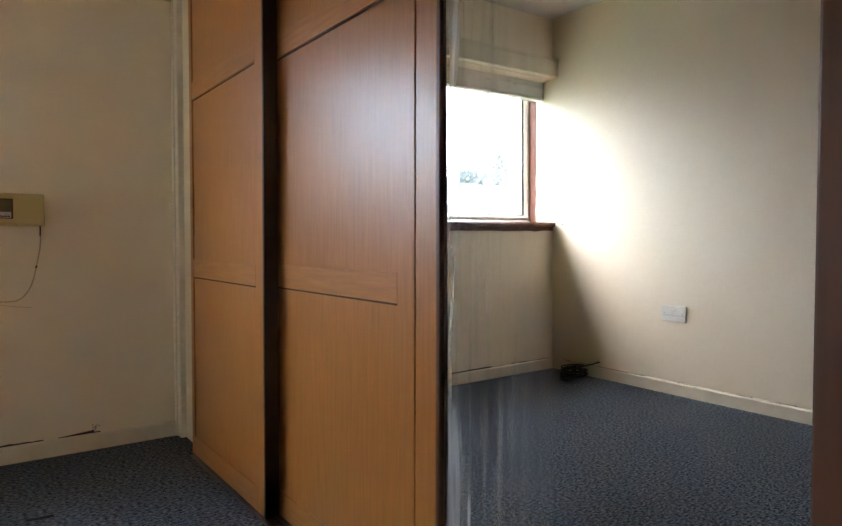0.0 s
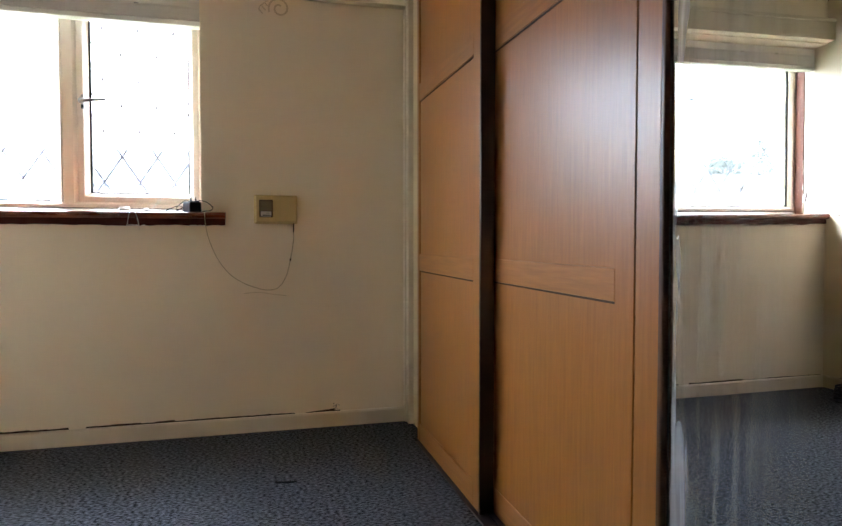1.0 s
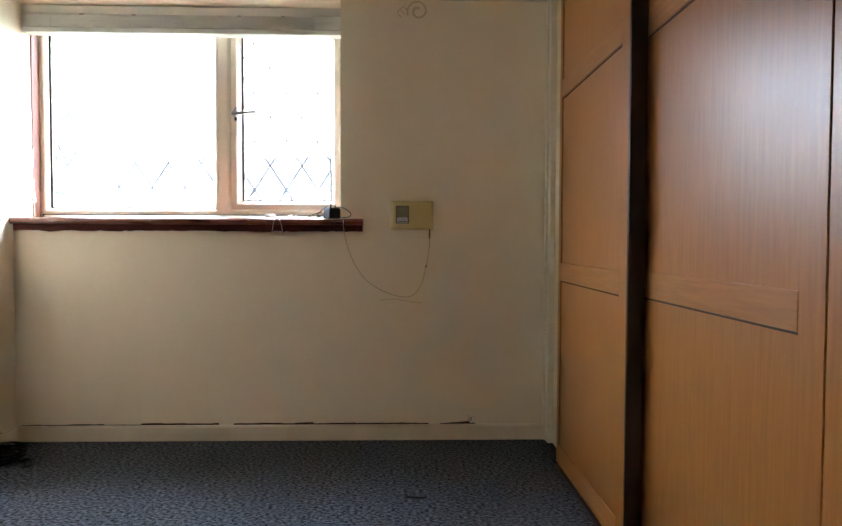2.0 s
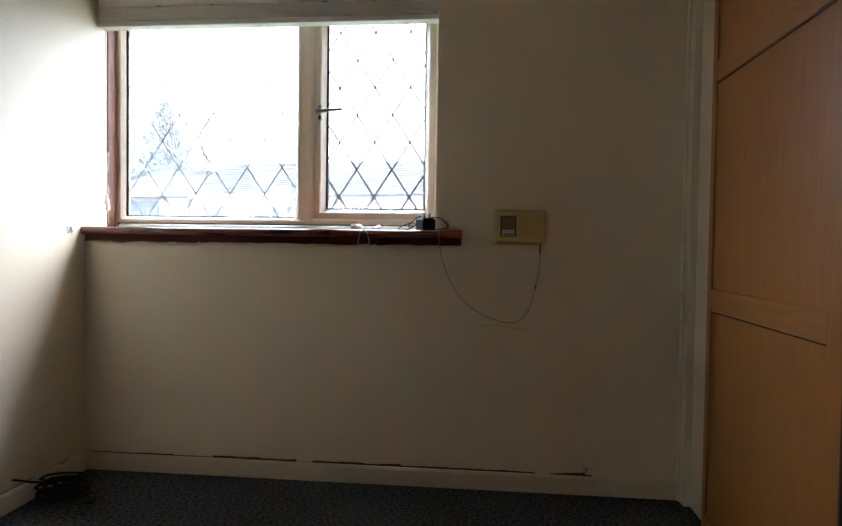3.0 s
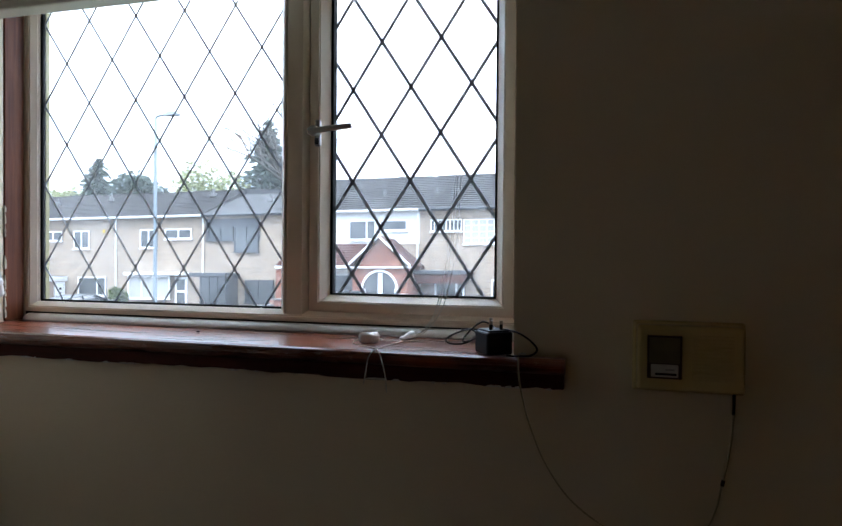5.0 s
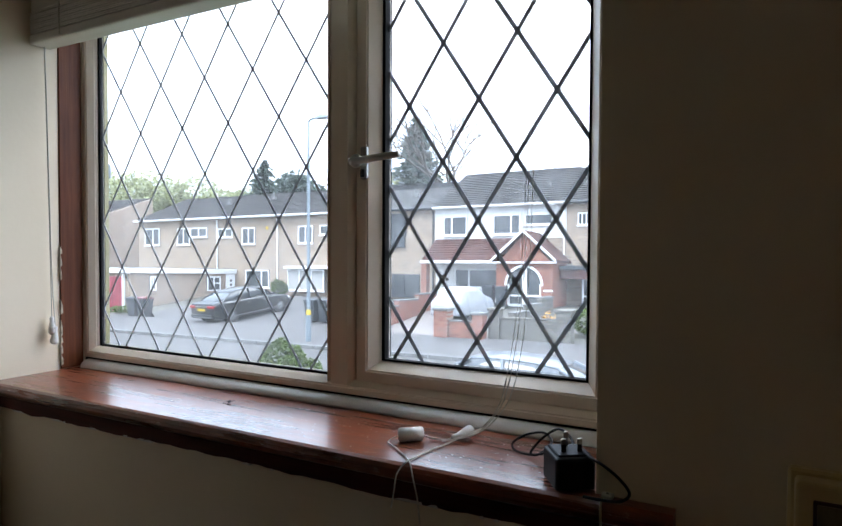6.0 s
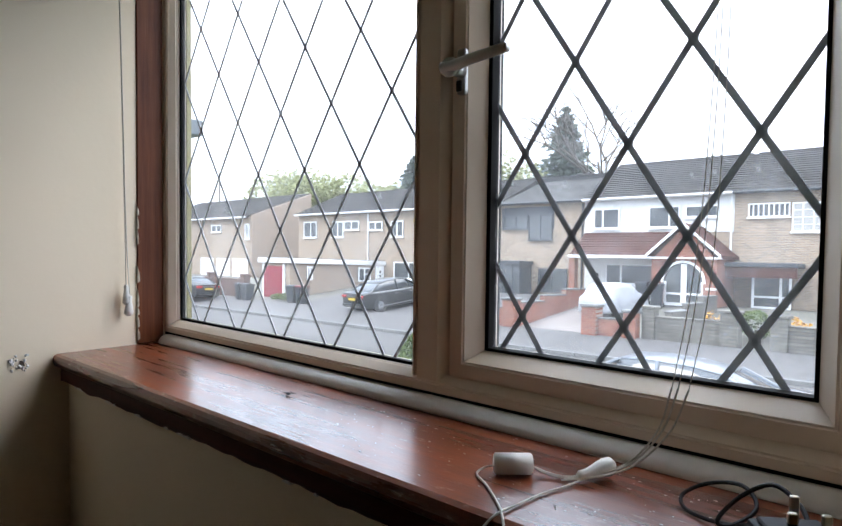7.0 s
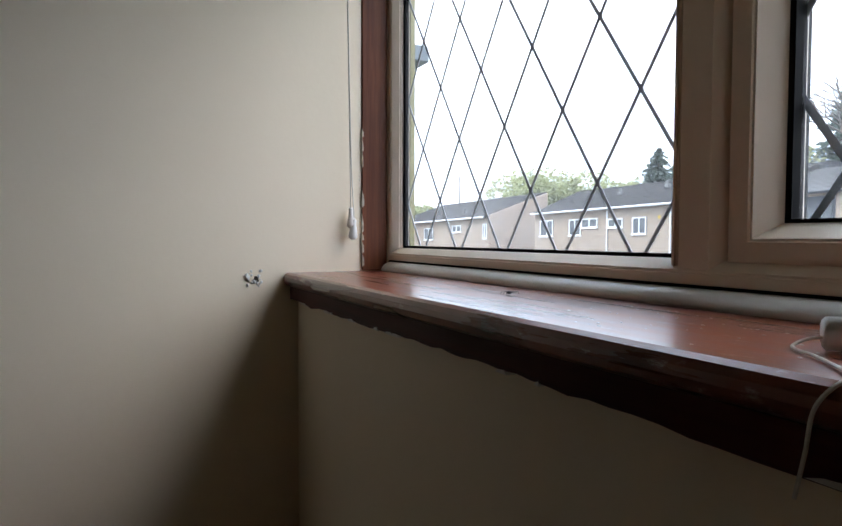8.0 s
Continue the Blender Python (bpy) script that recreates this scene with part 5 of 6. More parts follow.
for y0, y1, z0, z1 in ((21.15, 21.55, 0.2, 0.95), (25.1, 26.15, 0.1, 0.95)):
    ym = (y0 + y1) / 2
    w = part("window", boxed(GX1, GX1 + 0.04, y0, y1, z0, z1), M_PANE, ga, "small white side window")
    for a, b, c, d in ((y0, y0 + 0.08, z0, z1), (y1 - 0.08, y1, z0, z1), (ym - 0.04, ym + 0.04, z0, z1), (y0 + 0.081, ym - 0.041, z1 - 0.07, z1), (y0 + 0.081, ym - 0.041, z0, z0 + 0.07),
                       (ym + 0.041, y1 - 0.081, z1 - 0.07, z1), (ym + 0.041, y1 - 0.081, z0, z0 + 0.07), (ym + 0.041, y1 - 0.081, 0.5 * (z0 + z1), 0.5 * (z0 + z1) + 0.06)):
        part("casement_bar", boxed(GX1 + 0.035, GX1 + 0.08, a, b, c, d), M_WHITE, w)
sd = part("side_door", boxed(GX1, GX1 + 0.06, 26.62, 27.35, -0.4, 1.08), M_WHITE, ga, "white side door")
for zz in (0.2, 0.45, 0.7):
    part("door_light", cyl(bmesh.new(), (GX1 + 0.055, 27.0, zz), (GX1 + 0.08, 27.0, zz), 0.09, seg=4), M_BLACK, sd)
PLACE[0] = OUT

# gable-ended house with white garage doors
gh = thing("house", "buff brick house with a plain gable wall and white garages", "house", (-51, 29, 0), "terraced houses")
part("wall", boxed(-62, -43.3, 27.0, 32.9, -0.6, 4.7), M_BUFF, gh)
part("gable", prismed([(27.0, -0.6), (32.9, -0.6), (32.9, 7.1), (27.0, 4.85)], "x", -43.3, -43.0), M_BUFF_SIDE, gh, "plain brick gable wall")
part("roof", prismed([(26.6, 4.65), *courses(26.6, 4.75, 33.0, 7.2, 17), (33.0, 4.7)], "x", -62, -43.31), M_TILE, gh, "dark concrete tile roof")
part("fascia", boxed(-62, -43.3, 26.55, 26.6, 4.64, 4.76), M_WHITE, gh)
for x0, x1 in ((-55.2, -53.2), (-51.0, -48.9), (-48.3, -46.3), (-45.8, -43.6)):
    d = part("garage_door", boxed(x0, x1, 26.93, 26.995, -0.5, 1.45), M_WHITE, gh, "white up-and-over garage door")
    for k in range(5):
        part("door_groove", boxed(x0 + 0.05, x1 - 0.05, 26.922, 26.93, -0.2 + 0.33 * k, -0.18 + 0.33 * k), M_GREYPOST, d)
for x0, x1, z0, z1 in ((-54.8, -52.9, 3.0, 4.1), (-49.2, -47.6, 3.6, 4.2), (-43.96, -43.35, 3.0, 4.2)):
    window(gh, x0, x1, z0, z1, 27.0, (0.5,))
vent(gh, -49.0, 28.2, 5.45)


# ---- garden walls ----
def garden_wall(name, x0, x1, y, h, pillars, material, cap, label, mat_side=None):
    g = gz(y)
    w = thing(name, label, "garden wall", ((x0 + x1) / 2, y, g))
    part("wall", boxed(x0, x1, y - 0.11, y + 0.11, g - 0.3, g + h), material, w)
    n = max(1, int((x1 - x0) / 0.6))
    for k in range(n):
        part("coping", boxed(x0 + (x1 - x0) * k / n + 0.006, x0 + (x1 - x0) * (k + 1) / n - 0.006, y - 0.14, y + 0.14, g + h, g + h + 0.05, bevel=0.01), cap, w)
    for px, ph, pw_ in pillars:
        p = part("pillar", boxed(px - pw_, px + pw_, y - pw_, y + pw_, g - 0.3, g + ph), material, w)
        part("cap_stone", boxed(px - pw_ - 0.05, px + pw_ + 0.05, y - pw_ - 0.05, y + pw_ + 0.05, g + ph, g + ph + 0.09, bevel=0.02), cap, p)
    return w


def side_wall(x, y0, y1, h, material, cap, label):
    """A garden wall running up the slope between two plots, stepped."""
    w = thing("garden_wall", label, "garden wall", (x, (y0 + y1) / 2, gz(y0)))
    n = 3
    for k in range(n):
        a, b = y0 + (y1 - y0) * k / n, y0 + (y1 - y0) * (k + 1) / n
        part("wall", boxed(x - 0.11, x + 0.11, a, b, gz(a) - 0.3, gz(b) + h), material, w)
        part("coping", boxed(x - 0.15, x + 0.15, a + 0.005, b - 0.005, gz(b) + h, gz(b) + h + 0.06, bevel=0.01), cap, w)
    return w


garden_wall("garden_wall", -13.8, -12.3, 18.25, 0.72, ((-13.74, 1.02, 0.25), (-12.32, 1.02, 0.25)), M_RED, M_KERB, "short red brick wall by the driveway entrance")
side_wall(-12.45, 18.9, 24.2, 0.62, M_RED_SIDE, M_KERB, "red brick boundary wall with pale coping")
garden_wall("garden_wall", -9.4, -7.65, 18.25, 0.62, ((-9.12, 0.98, 0.26), (-7.75, 0.88, 0.2)), M_RED, M_KERB, "red brick driveway wall with a capped pillar")
garden_wall("garden_wall", -7.5, -4.8, 18.7, 0.72, ((-7.32, 0.98, 0.2), (-4.9, 1.0, 0.25)), M_STONE, M_STONE, "grey stone-faced front garden wall")
side_wall(-7.0, 19.4, 24.5, 0.55, M_STONE, M_KERB, "grey stone garden wall with pale coping")
garden_wall("garden_wall", -3.7, 1.6, 18.7, 0.72, ((-3.6, 0.95, 0.22),), M_STONE, M_STONE, "grey stone-faced wall of the next garden")
garden_wall("garden_wall", -38.5, -31.6, 19.3, 0.95, ((-31.7, 1.2, 0.2), (-35.5, 1.2, 0.2)), M_BROWN, M_BROWN, "low brown brick wall beside the garage court")


# ---- plants ----
def leaves(bm, centre, radii, count, size, rnd, shell=0.55):
    """Many small bent leaves filling the outer part of an uneven crown."""
    c = Vector(centre)
    lobes = [(Vector((rnd.gauss(0, 1), rnd.gauss(0, 1), rnd.gauss(0, 1))).normalized(), rnd.uniform(0.7, 1.15)) for _ in range(14)]
    for _ in range(count):
        d = Vector((rnd.gauss(0, 1), rnd.gauss(0, 1), rnd.gauss(0, 1))).normalized()
        f = max(0.6, max(k * max(0.0, d.dot(u)) ** 2 for u, k in lobes) + 0.25)
        r = f * (shell + (1 - shell) * rnd.random() ** 0.6)
        p = c + Vector((d.x * radii[0], d.y * radii[1], d.z * radii[2])) * min(r, 1.15)
        u = Vector((rnd.gauss(0, 1), rnd.gauss(0, 1), rnd.gauss(0, 0.6))).normalized()
        v = u.cross(Vector((rnd.gauss(0, 1), rnd.gauss(0, 1), rnd.gauss(0, 1)))).normalized()
        s = size * rnd.uniform(0.6, 1.4)
        q = [bm.verts.new(p + a) for a in (-u * s, v * s * 0.5, u * s, -v * s * 0.5)]
        bm.faces.new(q[:3])
        bm.faces.new((q[0], q[2], q[3]))


def limbs(bm, base, way, length, r, depth, rnd, tips):
    """Forking tapered branches."""
    base, way = Vector(base), Vector(way).normalized()
    bend = Vector((rnd.gauss(0, 0.12), rnd.gauss(0, 0.12), rnd.gauss(0, 0.05)))
    mid, end = base + way * length * 0.5 + bend * length * 0.4, base + (way + bend).normalized() * length
    hose(bm, [base, mid, end], r, 5 if depth < 3 else 7, 3, r * 0.62)
    tips.append(end)
    if depth == 0:
        return
    for k in range(3 if depth > 1 else 2):
        w = (way + Vector((rnd.gauss(0, 0.55), rnd.gauss(0, 0.55), rnd.gauss(0.12, 0.25)))).normalized()
        start = mid + (end - mid) * rnd.uniform(0.0, 1.0)
        limbs(bm, start, w, length * rnd.uniform(0.55, 0.78), r * 0.66, depth - 1, rnd, tips)


def broadleaf(x, y, top, crown_r, seed, label, leafy, leaf_count, leaf_size):
    rnd = random.Random(seed)
    g = gz(y)
    t = thing("tree", label, "tree", (x, y, g), "trees behind the houses")
    tips, bm = [], bmesh.new()
    h = top - g
    limbs(bm, (x, y, g), (0.02, 0, 1), h * (0.36 if leafy is None else 0.45), h * (0.0095 if leafy is None else 0.03), 5 if leafy is None else 2, rnd, tips)
    part("trunk", bm, M_BARK, t, smooth=True)
    if leafy is not None:
        bm = bmesh.new()
        for k in range(9):
            a = rnd.uniform(0, math.tau)
            rr = crown_r * rnd.uniform(0.2, 0.75)
            leaves(bm, (x + rr * math.cos(a), y + rr * math.sin(a), g + h * rnd.uniform(0.55, 0.86)), (crown_r * 0.5, crown_r * 0.5, h * 0.17), leaf_count // 9, leaf_size, rnd)
        tagged(part("crown", bm, leafy, t), kind="stuff")
    return t


def conifer(x, y, top, r, seed, label, n=26):
    rnd = random.Random(seed)
    g = gz(y)
    t = thing("tree", label, "tree", (x, y, g), "trees behind the houses")
    h = top - g
    part("trunk", hose(bmesh.new(), [(x, y, g), (x + 0.1, y, g + h * 0.5), (x, y, top - 0.2)], 0.3, 7, 4, 0.03), M_BARK, t)
    bm = bmesh.new()
    for k in range(n):
        f = k / (n - 1)
        z = g + h * (0.16 + 0.82 * f)
        rr = r * (1 - f) ** 0.75 + 0.10
        for j in range(max(7, int(40 * (1 - f)) + 9)):
            a = rnd.uniform(0, math.tau)
            ln = rr * rnd.uniform(0.65, 1.15)
            d = Vector((math.cos(a), math.sin(a), rnd.uniform(-0.32, 0.05)))
            for s in range(7):
                p = Vector((x, y, z)) + d * ln * (0.25 + 0.78 * s / 6) + Vector((rnd.gauss(0, 0.1), rnd.gauss(0, 0.1), rnd.gauss(0, 0.1)))
                u = (d + Vector((rnd.gauss(0, 0.5), rnd.gauss(0, 0.5), rnd.gauss(0, 0.4)))).normalized() * rnd.uniform(0.2, 0.42)
                v = u.cross(Vector((rnd.gauss(0, 1), rnd.gauss(0, 1), 1))).normalized() * 0.17
                q = [bm.verts.new(p + w) for w in (-u, v, u, -v)]
                bm.faces.new(q[:3])
                bm.faces.new((q[0], q[2], q[3]))
    tagged(part("crown", bm, M_CONIFER, t), kind="stuff")
    return t


conifer(-24.5, 44.5, 14.25, 3.9, 3, "tall dark green conifer behind the terrace", 30)
broadleaf(-18.3, 39.5, 20.5, 3, 7, "bare leafless tree behind the white house", None, 0, 0)
broadleaf(-28.8, 43.0, 10.8, 3.2, 12, "thin young tree just coming into leaf", M_SPRING, 3000, 0.2)
broadleaf(-72, 59, 14.6, 7.5, 15, "broad tree in pale spring leaf", M_SPRING, 6500, 0.30)
broadleaf(-82, 60, 15.0, 7.0, 16, "broad tree in pale spring leaf", M_SPRING, 6500, 0.30)
broadleaf(-64, 62, 13.2, 6.0, 17, "broad tree in pale spring leaf", M_SPRING, 6000, 0.34)
broadleaf(-118, 60, 12.0, 7.0, 18, "round tree in pale spring leaf", M_SPRING, 6000, 0.4)
conifer(-54.8, 59, 15.4, 5.6, 19, "dense dark evergreen tree behind the roofs", 40)
broadleaf(-47.6, 58, 14.0, 3.2, 22, "dense dark evergreen tree behind the roofs", M_CONIFER, 5500, 0.34)
broadleaf(-28.0, 56, 12.4, 3.2, 24, "thin tree coming into spring leaf", M_SPRING, 1700, 0.2)


def bush(name, x, y, r, h, seed, label, material, count, size, z=None):
    rnd = random.Random(seed)
    g = gz(y) if z is None else z
    t = thing(name, label, "bush", (x, y, g))
    bm = bmesh.new()
    for k in range(5):
        a = k * 1.26
        hose(bm, [(x, y, g), (x + r * 0.3 * math.cos(a), y + r * 0.3 * math.sin(a), g + h * 0.5)], 0.03, 5, 2, 0.015)
    part("stem", bm, M_BARK, t)
    bm = bmesh.new()
    leaves(bm, (x, y, g + h * 0.52), (r, r, h * 0.5), count, size, rnd, 0.8)
    tagged(part("foliage", bm, material, t), kind="stuff")
    return t


bush("hedge", -6.55, 7.0, 0.56, 2.2, 31, "clipped round green privet bush below the window", M_HEDGE, 12000, 0.04, -2.05)
bush("bush", -12.9, 7.6, 0.6, 1.8, 33, "small shrub at the edge of the lawn", M_SPRING, 1500, 0.05)
bush("bush", -23.7, 26.3, 0.42, 0.9, 34, "clipped dark bush by the bay window", M_HEDGE, 900, 0.09)
bush("bush", -4.6, 20.3, 0.6, 0.85, 36, "low garden shrub behind the stone wall", M_HEDGE, 900, 0.08)
bush("bush", -3.4, 20.2, 0.35, 0.7, 37, "flowering shrub behind the stone wall", M_FLOWER, 200, 0.05)
bush("bush", -5.7, 19.6, 0.4, 0.85, 38, "orange flowers in the front garden", M_FLOWER, 160, 0.06)
bush("bush", -28.0, 19.6, 0.9, 0.35, 39, "weeds along the garage wall", M_HEDGE, 700, 0.07)


# ---- vehicles ----
M_CARBLACK = mat("black_car_paint", (0.010, 0.012, 0.013), (0.008, 0.010, 0.011), 3, 0.3, coat=0.25, spec=0.35)
M_CARSILVER = mat("silver_car_paint", (0.17, 0.185, 0.205), (0.15, 0.165, 0.185), 3, 0.33, metal=0.5, coat=0.2)
M_CARGLASS = mat("tinted_car_glass", (0.03, 0.036, 0.04), None, 3, 0.06, spec=0.8)
M_TYRE = mat("tyre_rubber", (0.018, 0.018, 0.018), None, 20, 0.85)
M_RIM = mat("alloy_rim", (0.50, 0.50, 0.50), None, 10, 0.3, metal=0.8)
M_TAIL = mat("red_lamp_lens", (0.35, 0.01, 0.012), None, 10, 0.2, coat=0.5)
M_HEAD = mat("clear_lamp_lens", (0.65, 0.67, 0.7), None, 10, 0.12, coat=0.5)
M_COVER = mat("silver_car_cover", (0.42, 0.43, 0.45), (0.30, 0.31, 0.33), 3, 0.5, metal=0.3, bump=0.6, bump_scale=6, stain=0.15)
OUT = PLACE[0].copy()


def loft(bm, rings):
    rs = [[bm.verts.new(p) for p in r] for r in rings]
    n = len(rs[0])
    for a, b in zip(rs, rs[1:]):
        for k in range(n):
            bm.faces.new((a[k], a[(k + 1) % n], b[(k + 1) % n], b[k]))
    bm.faces.new(rs[0])
    bm.faces.new(rs[-1][::-1])
    return bm


def saloon(x, y, z, heading, paint, label, length=5.0, size=1.0, climb=0.0):
    """A four-door saloon in metres, nose along its own +x."""
    PLACE[0] = OUT @ Matrix.Translation((x, y, z)) @ Matrix.Rotation(radians(heading), 4, "Z") @ Matrix.Rotation(radians(-climb), 4, "Y") @ Matrix.Scale(size / S, 4) @ Matrix.Diagonal((length / 5.0, 1, 1, 1))
    car = thing("car", label, "car", (0, 0, 0), "parked cars")
    st = [(-2.48, 0.42, 0.80, 0.74), (-2.42, 0.30, 0.98, 0.84), (-2.1, 0.24, 1.02, 0.91), (-1.4, 0.20, 0.99, 0.94), (-0.2, 0.19, 0.95, 0.945), (0.9, 0.19, 0.93, 0.94), (1.5, 0.20, 0.88, 0.93), (2.1, 0.23, 0.79, 0.89), (2.4, 0.28, 0.70, 0.80), (2.5, 0.36, 0.60, 0.68)]
    rings = []
    for sx, zb, zt, w in st:
        m = zb + (zt - zb) * 0.55
        rings.append([(sx, -w * 0.96, zb), (sx, -w, m), (sx, -w * 0.96, zt - 0.08), (sx, -w * 0.86, zt), (sx, w * 0.86, zt), (sx, w * 0.96, zt - 0.08), (sx, w, m), (sx, w * 0.96, zb)])
    body = part("body", loft(bmesh.new(), rings), paint, car, smooth=True)
    body.data.set_sharp_from_angle(angle=radians(38))
    cs = [(-1.98, 0.98, 0.80, 0.80), (-1.30, 1.33, 0.84, 0.60), (-0.75, 1.42, 0.85, 0.62), (-0.1, 1.455, 0.85, 0.63), (0.45, 1.42, 0.85, 0.62), (1.32, 0.93, 0.82, 0.78)]
    g = loft(bmesh.new(), [[(cx, -w, 0.90), (cx, -wt, zt - 0.035), (cx, -wt * 0.9, zt), (cx, wt * 0.9, zt), (cx, wt, zt - 0.035), (cx, w, 0.90)] for cx, zt, w, wt in cs])
    part("cabin_glass", g, M_CARGLASS, car, "dark tinted windows", True)
    rf = loft(bmesh.new(), [[(cx, -wt * 0.99, zt - 0.03), (cx, -wt * 0.88, zt + 0.012), (cx, wt * 0.88, zt + 0.012), (cx, wt * 0.99, zt - 0.03)] for cx, zt, w, wt in cs[1:5]])
    part("roof", rf, paint, car, smooth=True)
    for sg in (-1, 1):
        for pts in (((-1.95, 0.82, 0.97), (-1.30, 0.64, 1.32)), ((0.45, 0.65, 1.40), (1.30, 0.79, 0.93)), ((-0.25, 0.86, 0.93), (-0.22, 0.66, 1.43))):
            part("pillar", hose(bmesh.new(), [(a, sg * b, c) for a, b, c in pts], 0.035, 6, 2), paint, car)
        part("window_trim", hose(bmesh.new(), [(-1.75, sg * 0.855, 0.965), (-0.4, sg * 0.885, 0.955), (1.15, sg * 0.865, 0.93)], 0.012, 5, 4), M_CHROME, car, "bright window trim")
        part("trim_strip", boxed(-1.5, 1.6, sg * 0.945 - 0.012, sg * 0.945 + 0.012, 0.28, 0.31), M_CHROME, car)
        for hx in (-0.55, 0.45):
            part("door_handle", boxed(hx, hx + 0.2, sg * 0.945 - 0.015, sg * 0.945 + 0.015, 0.77, 0.80, bevel=0.008), M_CHROME, car)
        part("door_mirror", boxed(0.98, 1.14, sg * 0.98 - 0.1, sg * 0.98 + 0.1, 0.95, 1.07, bevel=0.03, seg=2), paint, car)
        part("tail_lamp", boxed(-2.5, -2.32, sg * 0.62 - 0.2, sg * 0.62 + 0.2, 0.78, 0.90, bevel=0.02), M_TAIL, car, "red tail lamp")
        part("headlight", boxed(2.18, 2.42, sg * 0.66 - 0.15, sg * 0.66 + 0.14, 0.58, 0.70, bevel=0.03), M_HEAD, car, "clear headlight")
        for wx in (-1.5, 1.5):
            a, b = sg * 0.74, sg * 0.955
            ar = part("wheel_arch", cyl(bmesh.new(), (wx, sg * 0.70, 0.34), (wx, sg * 0.949, 0.34), 0.39, seg=24), M_TYRE, car)
            wh = part("wheel", cyl(bmesh.new(), (wx, a, 0.335), (wx, b, 0.335), 0.335, seg=24), M_TYRE, car, "black tyre with an alloy rim")
            part("rim", cyl(bmesh.new(), (wx, b, 0.335), (wx, b + sg * 0.008, 0.335), 0.235, seg=20), M_BLACK, wh)
            for k in range(10):
                q = k * math.tau / 10
                part("spoke", hose(bmesh.new(), [(wx + 0.05 * math.cos(q), b + sg * 0.012, 0.335 + 0.05 * math.sin(q)), (wx + 0.225 * math.cos(q), b + sg * 0.012, 0.335 + 0.225 * math.sin(q))], 0.016, 5, 1), M_RIM, wh)
    part("boot_trim", boxed(-2.495, -2.45, -0.42, 0.42, 0.84, 0.87), M_CHROME, car)
    part("plate", boxed(-2.51, -2.48, -0.26, 0.26, 0.66, 0.77), M_YELLOW, car, "yellow plate with a plain dark bar")
    part("rear_bumper", boxed(-2.52, -2.3, -0.78, 0.78, 0.36, 0.50, bevel=0.03, seg=2), paint, car)
    part("exhaust_trim", boxed(-2.525, -2.45, -0.7, 0.7, 0.36, 0.39), M_CHROME, car)
    part("grille", boxed(2.47, 2.515, -0.35, 0.35, 0.38, 0.62, bevel=0.02), M_BLACK, car)
    PLACE[0] = OUT
    return car


saloon(-20.43, 20.2, gz(20.2) + 0.012, 86, M_CARBLACK, "shiny black saloon car parked on the forecourt", 5.2, 1.02, 6.6)
saloon(-4.45, 11.5, gz(11.5), 180, M_CARSILVER, "silver saloon car parked at the near kerb", 5.6, 1.1)
saloon(-33.7, 16.9, gz(16.9) + 0.1, 184, M_CARBLACK, "dark car parked at the far kerb beside the garages", 4.4)

# car under a silver cover
PLACE[0] = OUT @ Matrix.Translation((-10.1, 22.3, gz(22.3) + 0.02)) @ Matrix.Rotation(radians(84), 4, "Z") @ Matrix.Scale(0.92 / S, 4)
cc = thing("covered_car", "small car hidden under a wrinkled silver cover", "covered car", (0, 0, 0))
rings = []
for cx, zt, w, wt in ((-2.0, 0.75, 0.74, 0.5), (-1.85, 1.05, 0.84, 0.55), (-1.4, 1.42, 0.9, 0.62), (-0.6, 1.52, 0.92, 0.66), (0.3, 1.48, 0.92, 0.64), (0.9, 1.12, 0.9, 0.7), (1.6, 0.98, 0.86, 0.66), (1.95, 0.72, 0.74, 0.5)):
    rings.append([(cx, -w, 0.16), (cx, -w * 0.99, 0.55), (cx, -w * 0.95, 0.8 * min(1, zt)), (cx, -wt, zt - 0.05), (cx, 0, zt), (cx, wt, zt - 0.05), (cx, w * 0.95, 0.8 * min(1, zt)), (cx, w * 0.99, 0.55), (cx, w, 0.16)])
cv = loft(bmesh.new(), rings)
bmesh.ops.subdivide_edges(cv, edges=cv.edges, cuts=2, use_grid_fill=True, smooth=0.6)
for v in cv.verts:
    v.co += Vector((0, 0.03, 0.02)) * noise.noise(v.co * 3.1)
part("cover", cv, M_COVER, cc, smooth=True)
for wx in (-1.25, 1.25):
    for sg in (-1, 1):
        part("wheel", cyl(bmesh.new(), (wx, sg * 0.6, 0.29), (wx, sg * 0.82, 0.29), 0.29, seg=18), M_TYRE, cc)
PLACE[0] = OUT

# ---- street lamp ----
lx, ly = -13.65, 16.4
lp = thing("street_lamp", "grey steel street lamp with a short horizontal arm", "street lamp", (lx, ly, gz(ly)))
part("pole", hose(bmesh.new(), [(lx, ly, gz(ly)), (lx, ly, 2.0), (lx, ly, 6.6)], 0.075, 10, 4, 0.05), M_GREYPOST, lp, smooth=True)
part("base", cyl(bmesh.new(), (lx, ly, gz(ly)), (lx, ly, gz(ly) + 1.0), 0.10, seg=12), M_GREYPOST, lp)
part("arm", hose(bmesh.new(), [(lx, ly, 6.58), (lx + 0.12, ly, 6.66), (lx + 0.4, ly, 6.68)], 0.04, 8, 4), M_GREYPOST, lp)
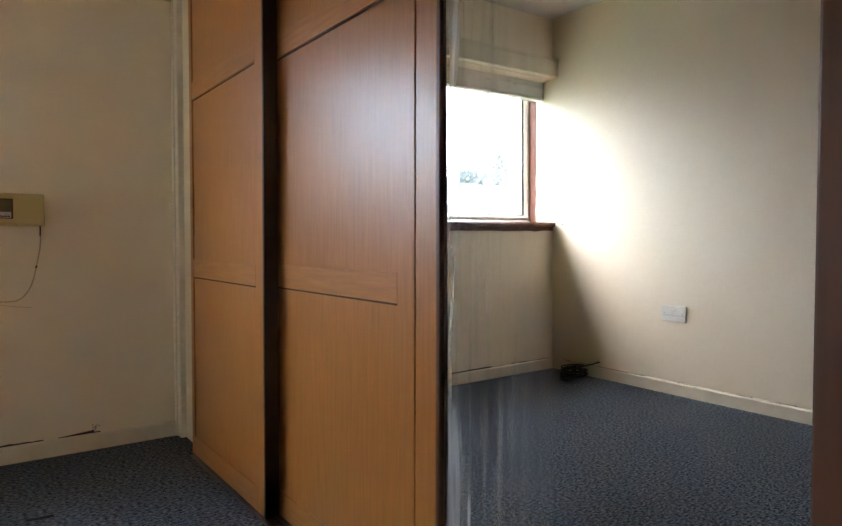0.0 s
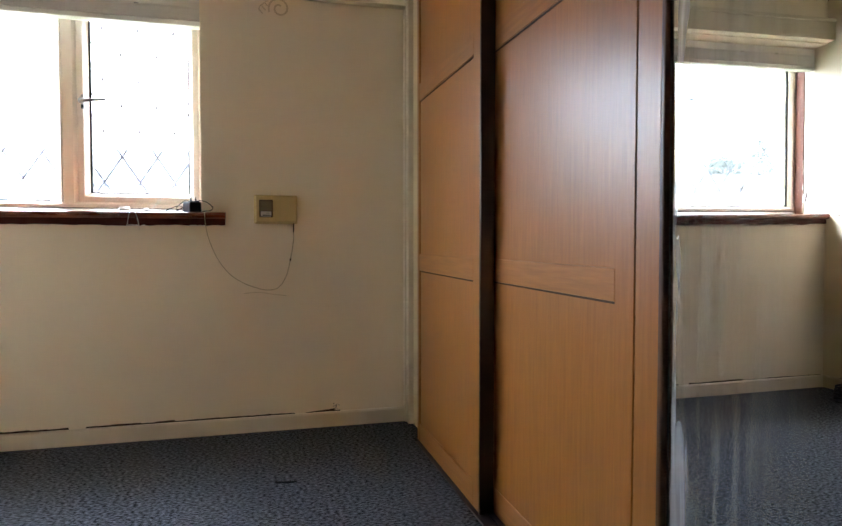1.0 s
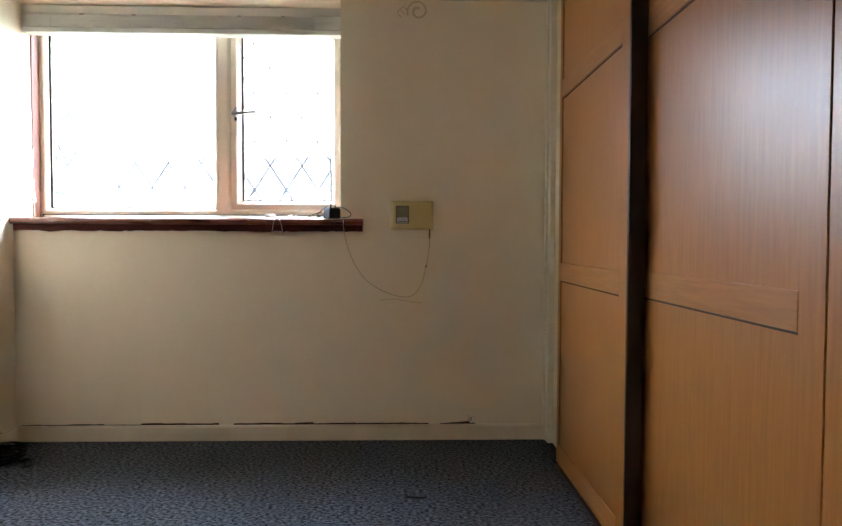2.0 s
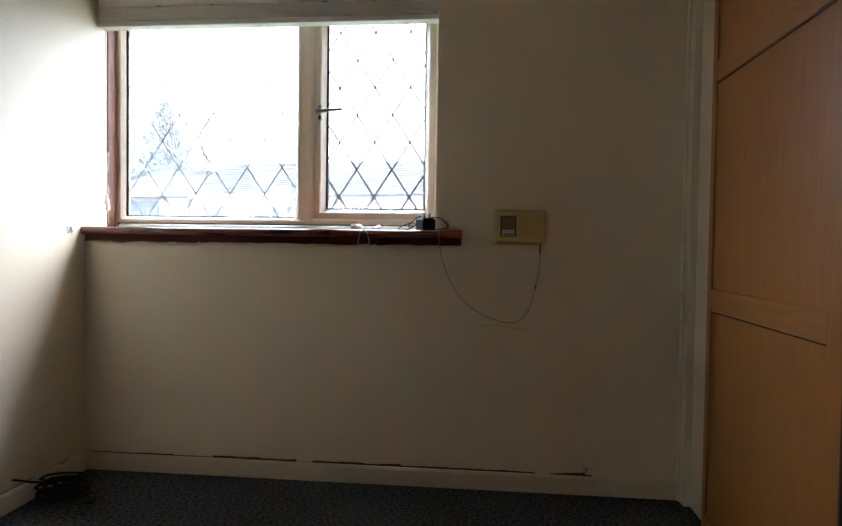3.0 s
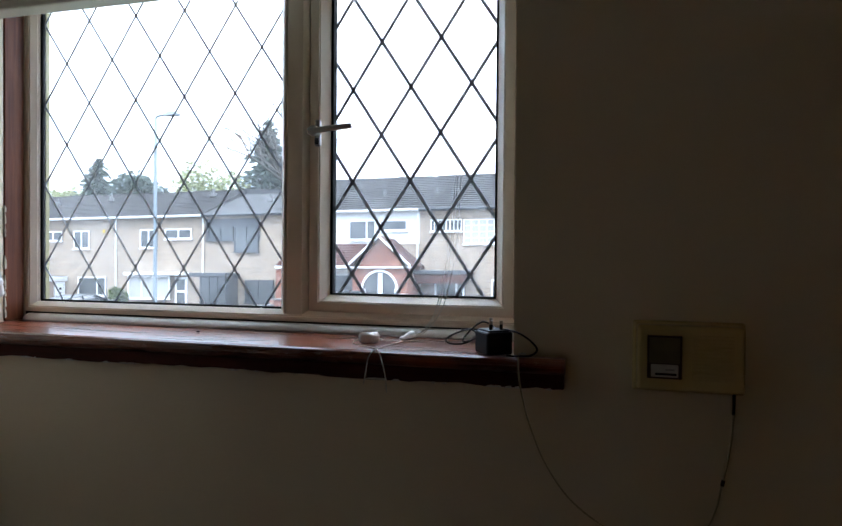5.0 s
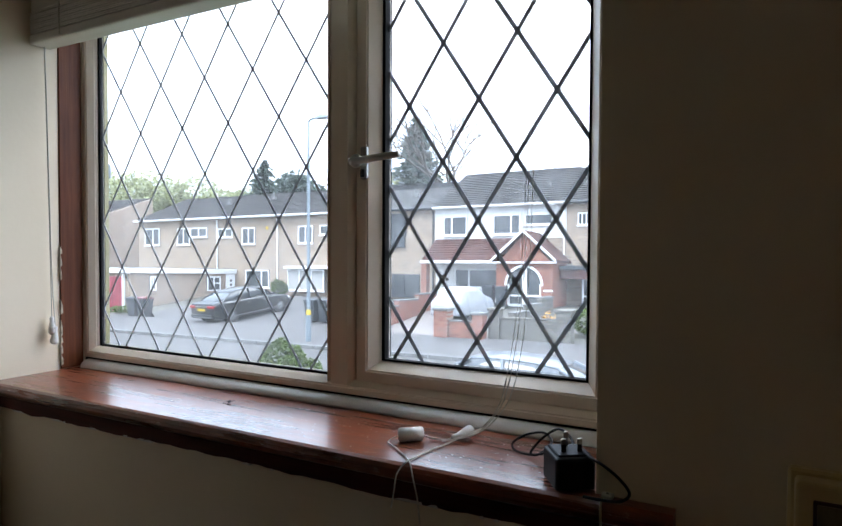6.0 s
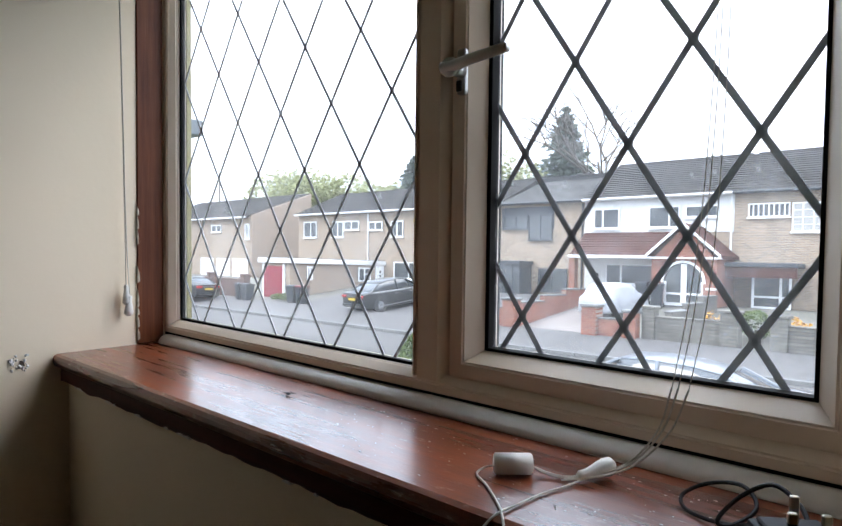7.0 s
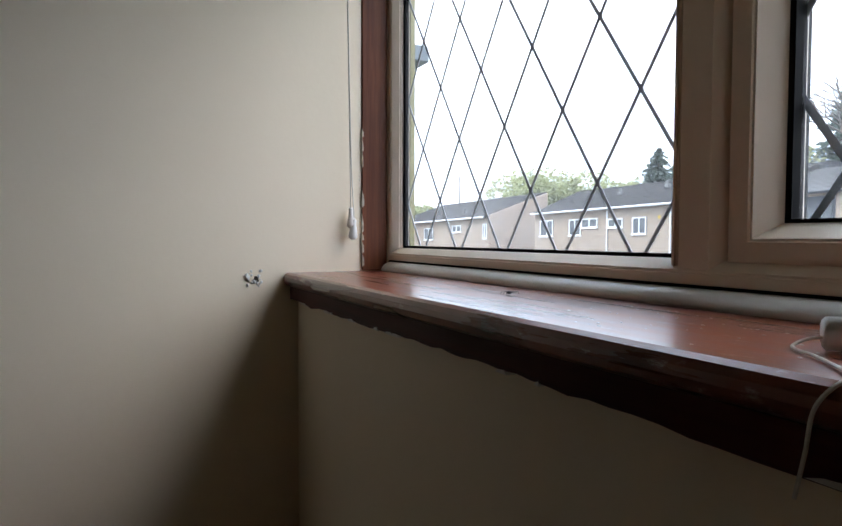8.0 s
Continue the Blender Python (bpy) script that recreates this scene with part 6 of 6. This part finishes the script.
part("lantern", loft(bmesh.new(), [[(lx + a, ly - w, 6.64), (lx + a, ly - w * 0.8, 6.64 + h), (lx + a, ly + w * 0.8, 6.64 + h), (lx + a, ly + w, 6.64)] for a, w, h in ((0.35, 0.06, 0.07), (0.55, 0.13, 0.12), (0.8, 0.13, 0.09), (0.98, 0.05, 0.03))]), M_GREYPOST, lp, "flat grey lantern")
part("band", cyl(bmesh.new(), (lx, ly, gz(ly) + 1.02), (lx, ly, gz(ly) + 1.2), 0.086, seg=12), M_YELLOW, lp, "yellow identification band")
tl = thing("telegraph_pole", "thin far timber pole above the roofs", "pole", (-88, 50, 0))
part("pole", hose(bmesh.new(), [(-88, 50, 0), (-88, 50, 14.5)], 0.14, 7, 2, 0.1), M_BARK, tl)


# ---- wheelie bins ----
def bin_(x, y, turn, label, lid=None):
    PLACE[0] = OUT @ Matrix.Translation((x, y, gz(y) + 0.005)) @ Matrix.Rotation(radians(turn), 4, "Z") @ Matrix.Scale(1 / S, 4)
    b = thing("wheelie_bin", label, "wheelie bin", (0, 0, 0), "wheelie bins")
    part("body", loft(bmesh.new(), [[(-w, -w * 1.15, z), (-w, w * 1.15, z), (w, w * 1.15, z), (w, -w * 1.15, z)] for w, z in ((0.21, 0.06), (0.27, 0.92), (0.29, 0.93), (0.29, 0.98))]), M_BIN, b)
    part("lid", prismed([(-0.33, 0.985), (0.34, 0.985), (0.34, 1.02), (0.0, 1.08), (-0.33, 1.04)], "x", -0.30, 0.30), lid or M_BIN, b)
    part("bar", cyl(bmesh.new(), (-0.24, 0.36, 0.97), (0.24, 0.36, 0.97), 0.016, seg=8), M_BIN, b)
    for sg in (-1, 1):
        part("wheel", cyl(bmesh.new(), (sg * 0.24, 0.24, 0.1), (sg * 0.29, 0.24, 0.1), 0.1, seg=12), M_TYRE, b)
    PLACE[0] = OUT
    return b


bin_(-25.95, 18.5, 10, "black wheelie bin beside the brick garage")
bin_(-25.25, 18.55, -8, "black wheelie bin with a red lid edge by the garage", mat("maroon_lid", (0.16, 0.02, 0.025), None, 10, 0.5))
bin_(-29.4, 18.0, 5, "grey wheelie bin before the low wall")
bin_(-30.1, 18.05, -5, "grey wheelie bin before the low wall")
bin_(-16.1, 19.75, 4, "dark slate wheelie bin beside the parked car")
bin_(-15.4, 19.8, -6, "dark slate wheelie bin beside the parked car")
bin_(-10.0, 24.9, 0, "dark wheelie bin beside the porch")
bin_(-9.3, 24.6, 12, "dark wheelie bin beside the porch")

# ---- our own house front, seen past the glass ----
PLACE[0] = None
ow = bmesh.new()
box(ow, -6.0, -0.002, 0.252, 0.263, -2.2, 2.7)
box(ow, WIN_R + 0.02, 5.0, 0.302, 0.32, -2.2, 2.7)
box(ow, -0.002, WIN_R + 0.02, 0.302, 0.32, -2.2, 0.90)
box(ow, -0.002, WIN_R + 0.02, 0.302, 0.32, 1.90, 2.7)
solo("wall_2", ow, M_BUFF, "buff brick outside leaf of the house wall", "wall", kind="structure")
solo("roof_1", boxed(-6.0, 5.0, -4.0, 0.75, 2.72, 2.85), M_TILE, "roof over the bedroom with deep eaves", "roof", kind="structure")
dp = thing("rainwater_pipe", "grey rainwater pipe with a bracket on the outside wall", "pipe", (-0.19, 0.33, -2.0))
part("pipe", cyl(bmesh.new(), (-0.195, 0.325, -2.0), (-0.195, 0.325, 2.7), 0.028, seg=14), M_GREYPOST, dp)
part("bracket", boxed(-0.19, -0.105, 0.265, 0.365, 1.458, 1.500, bevel=0.004), M_GREYPOST, dp, "projecting grey pipe bracket")
for zz in (1.40, 1.22, 1.02, 0.85):
    part("collar", cyl(bmesh.new(), (-0.192, 0.325, zz), (-0.192, 0.325, zz + 0.06), 0.036, seg=14), M_GREYPOST, dp)
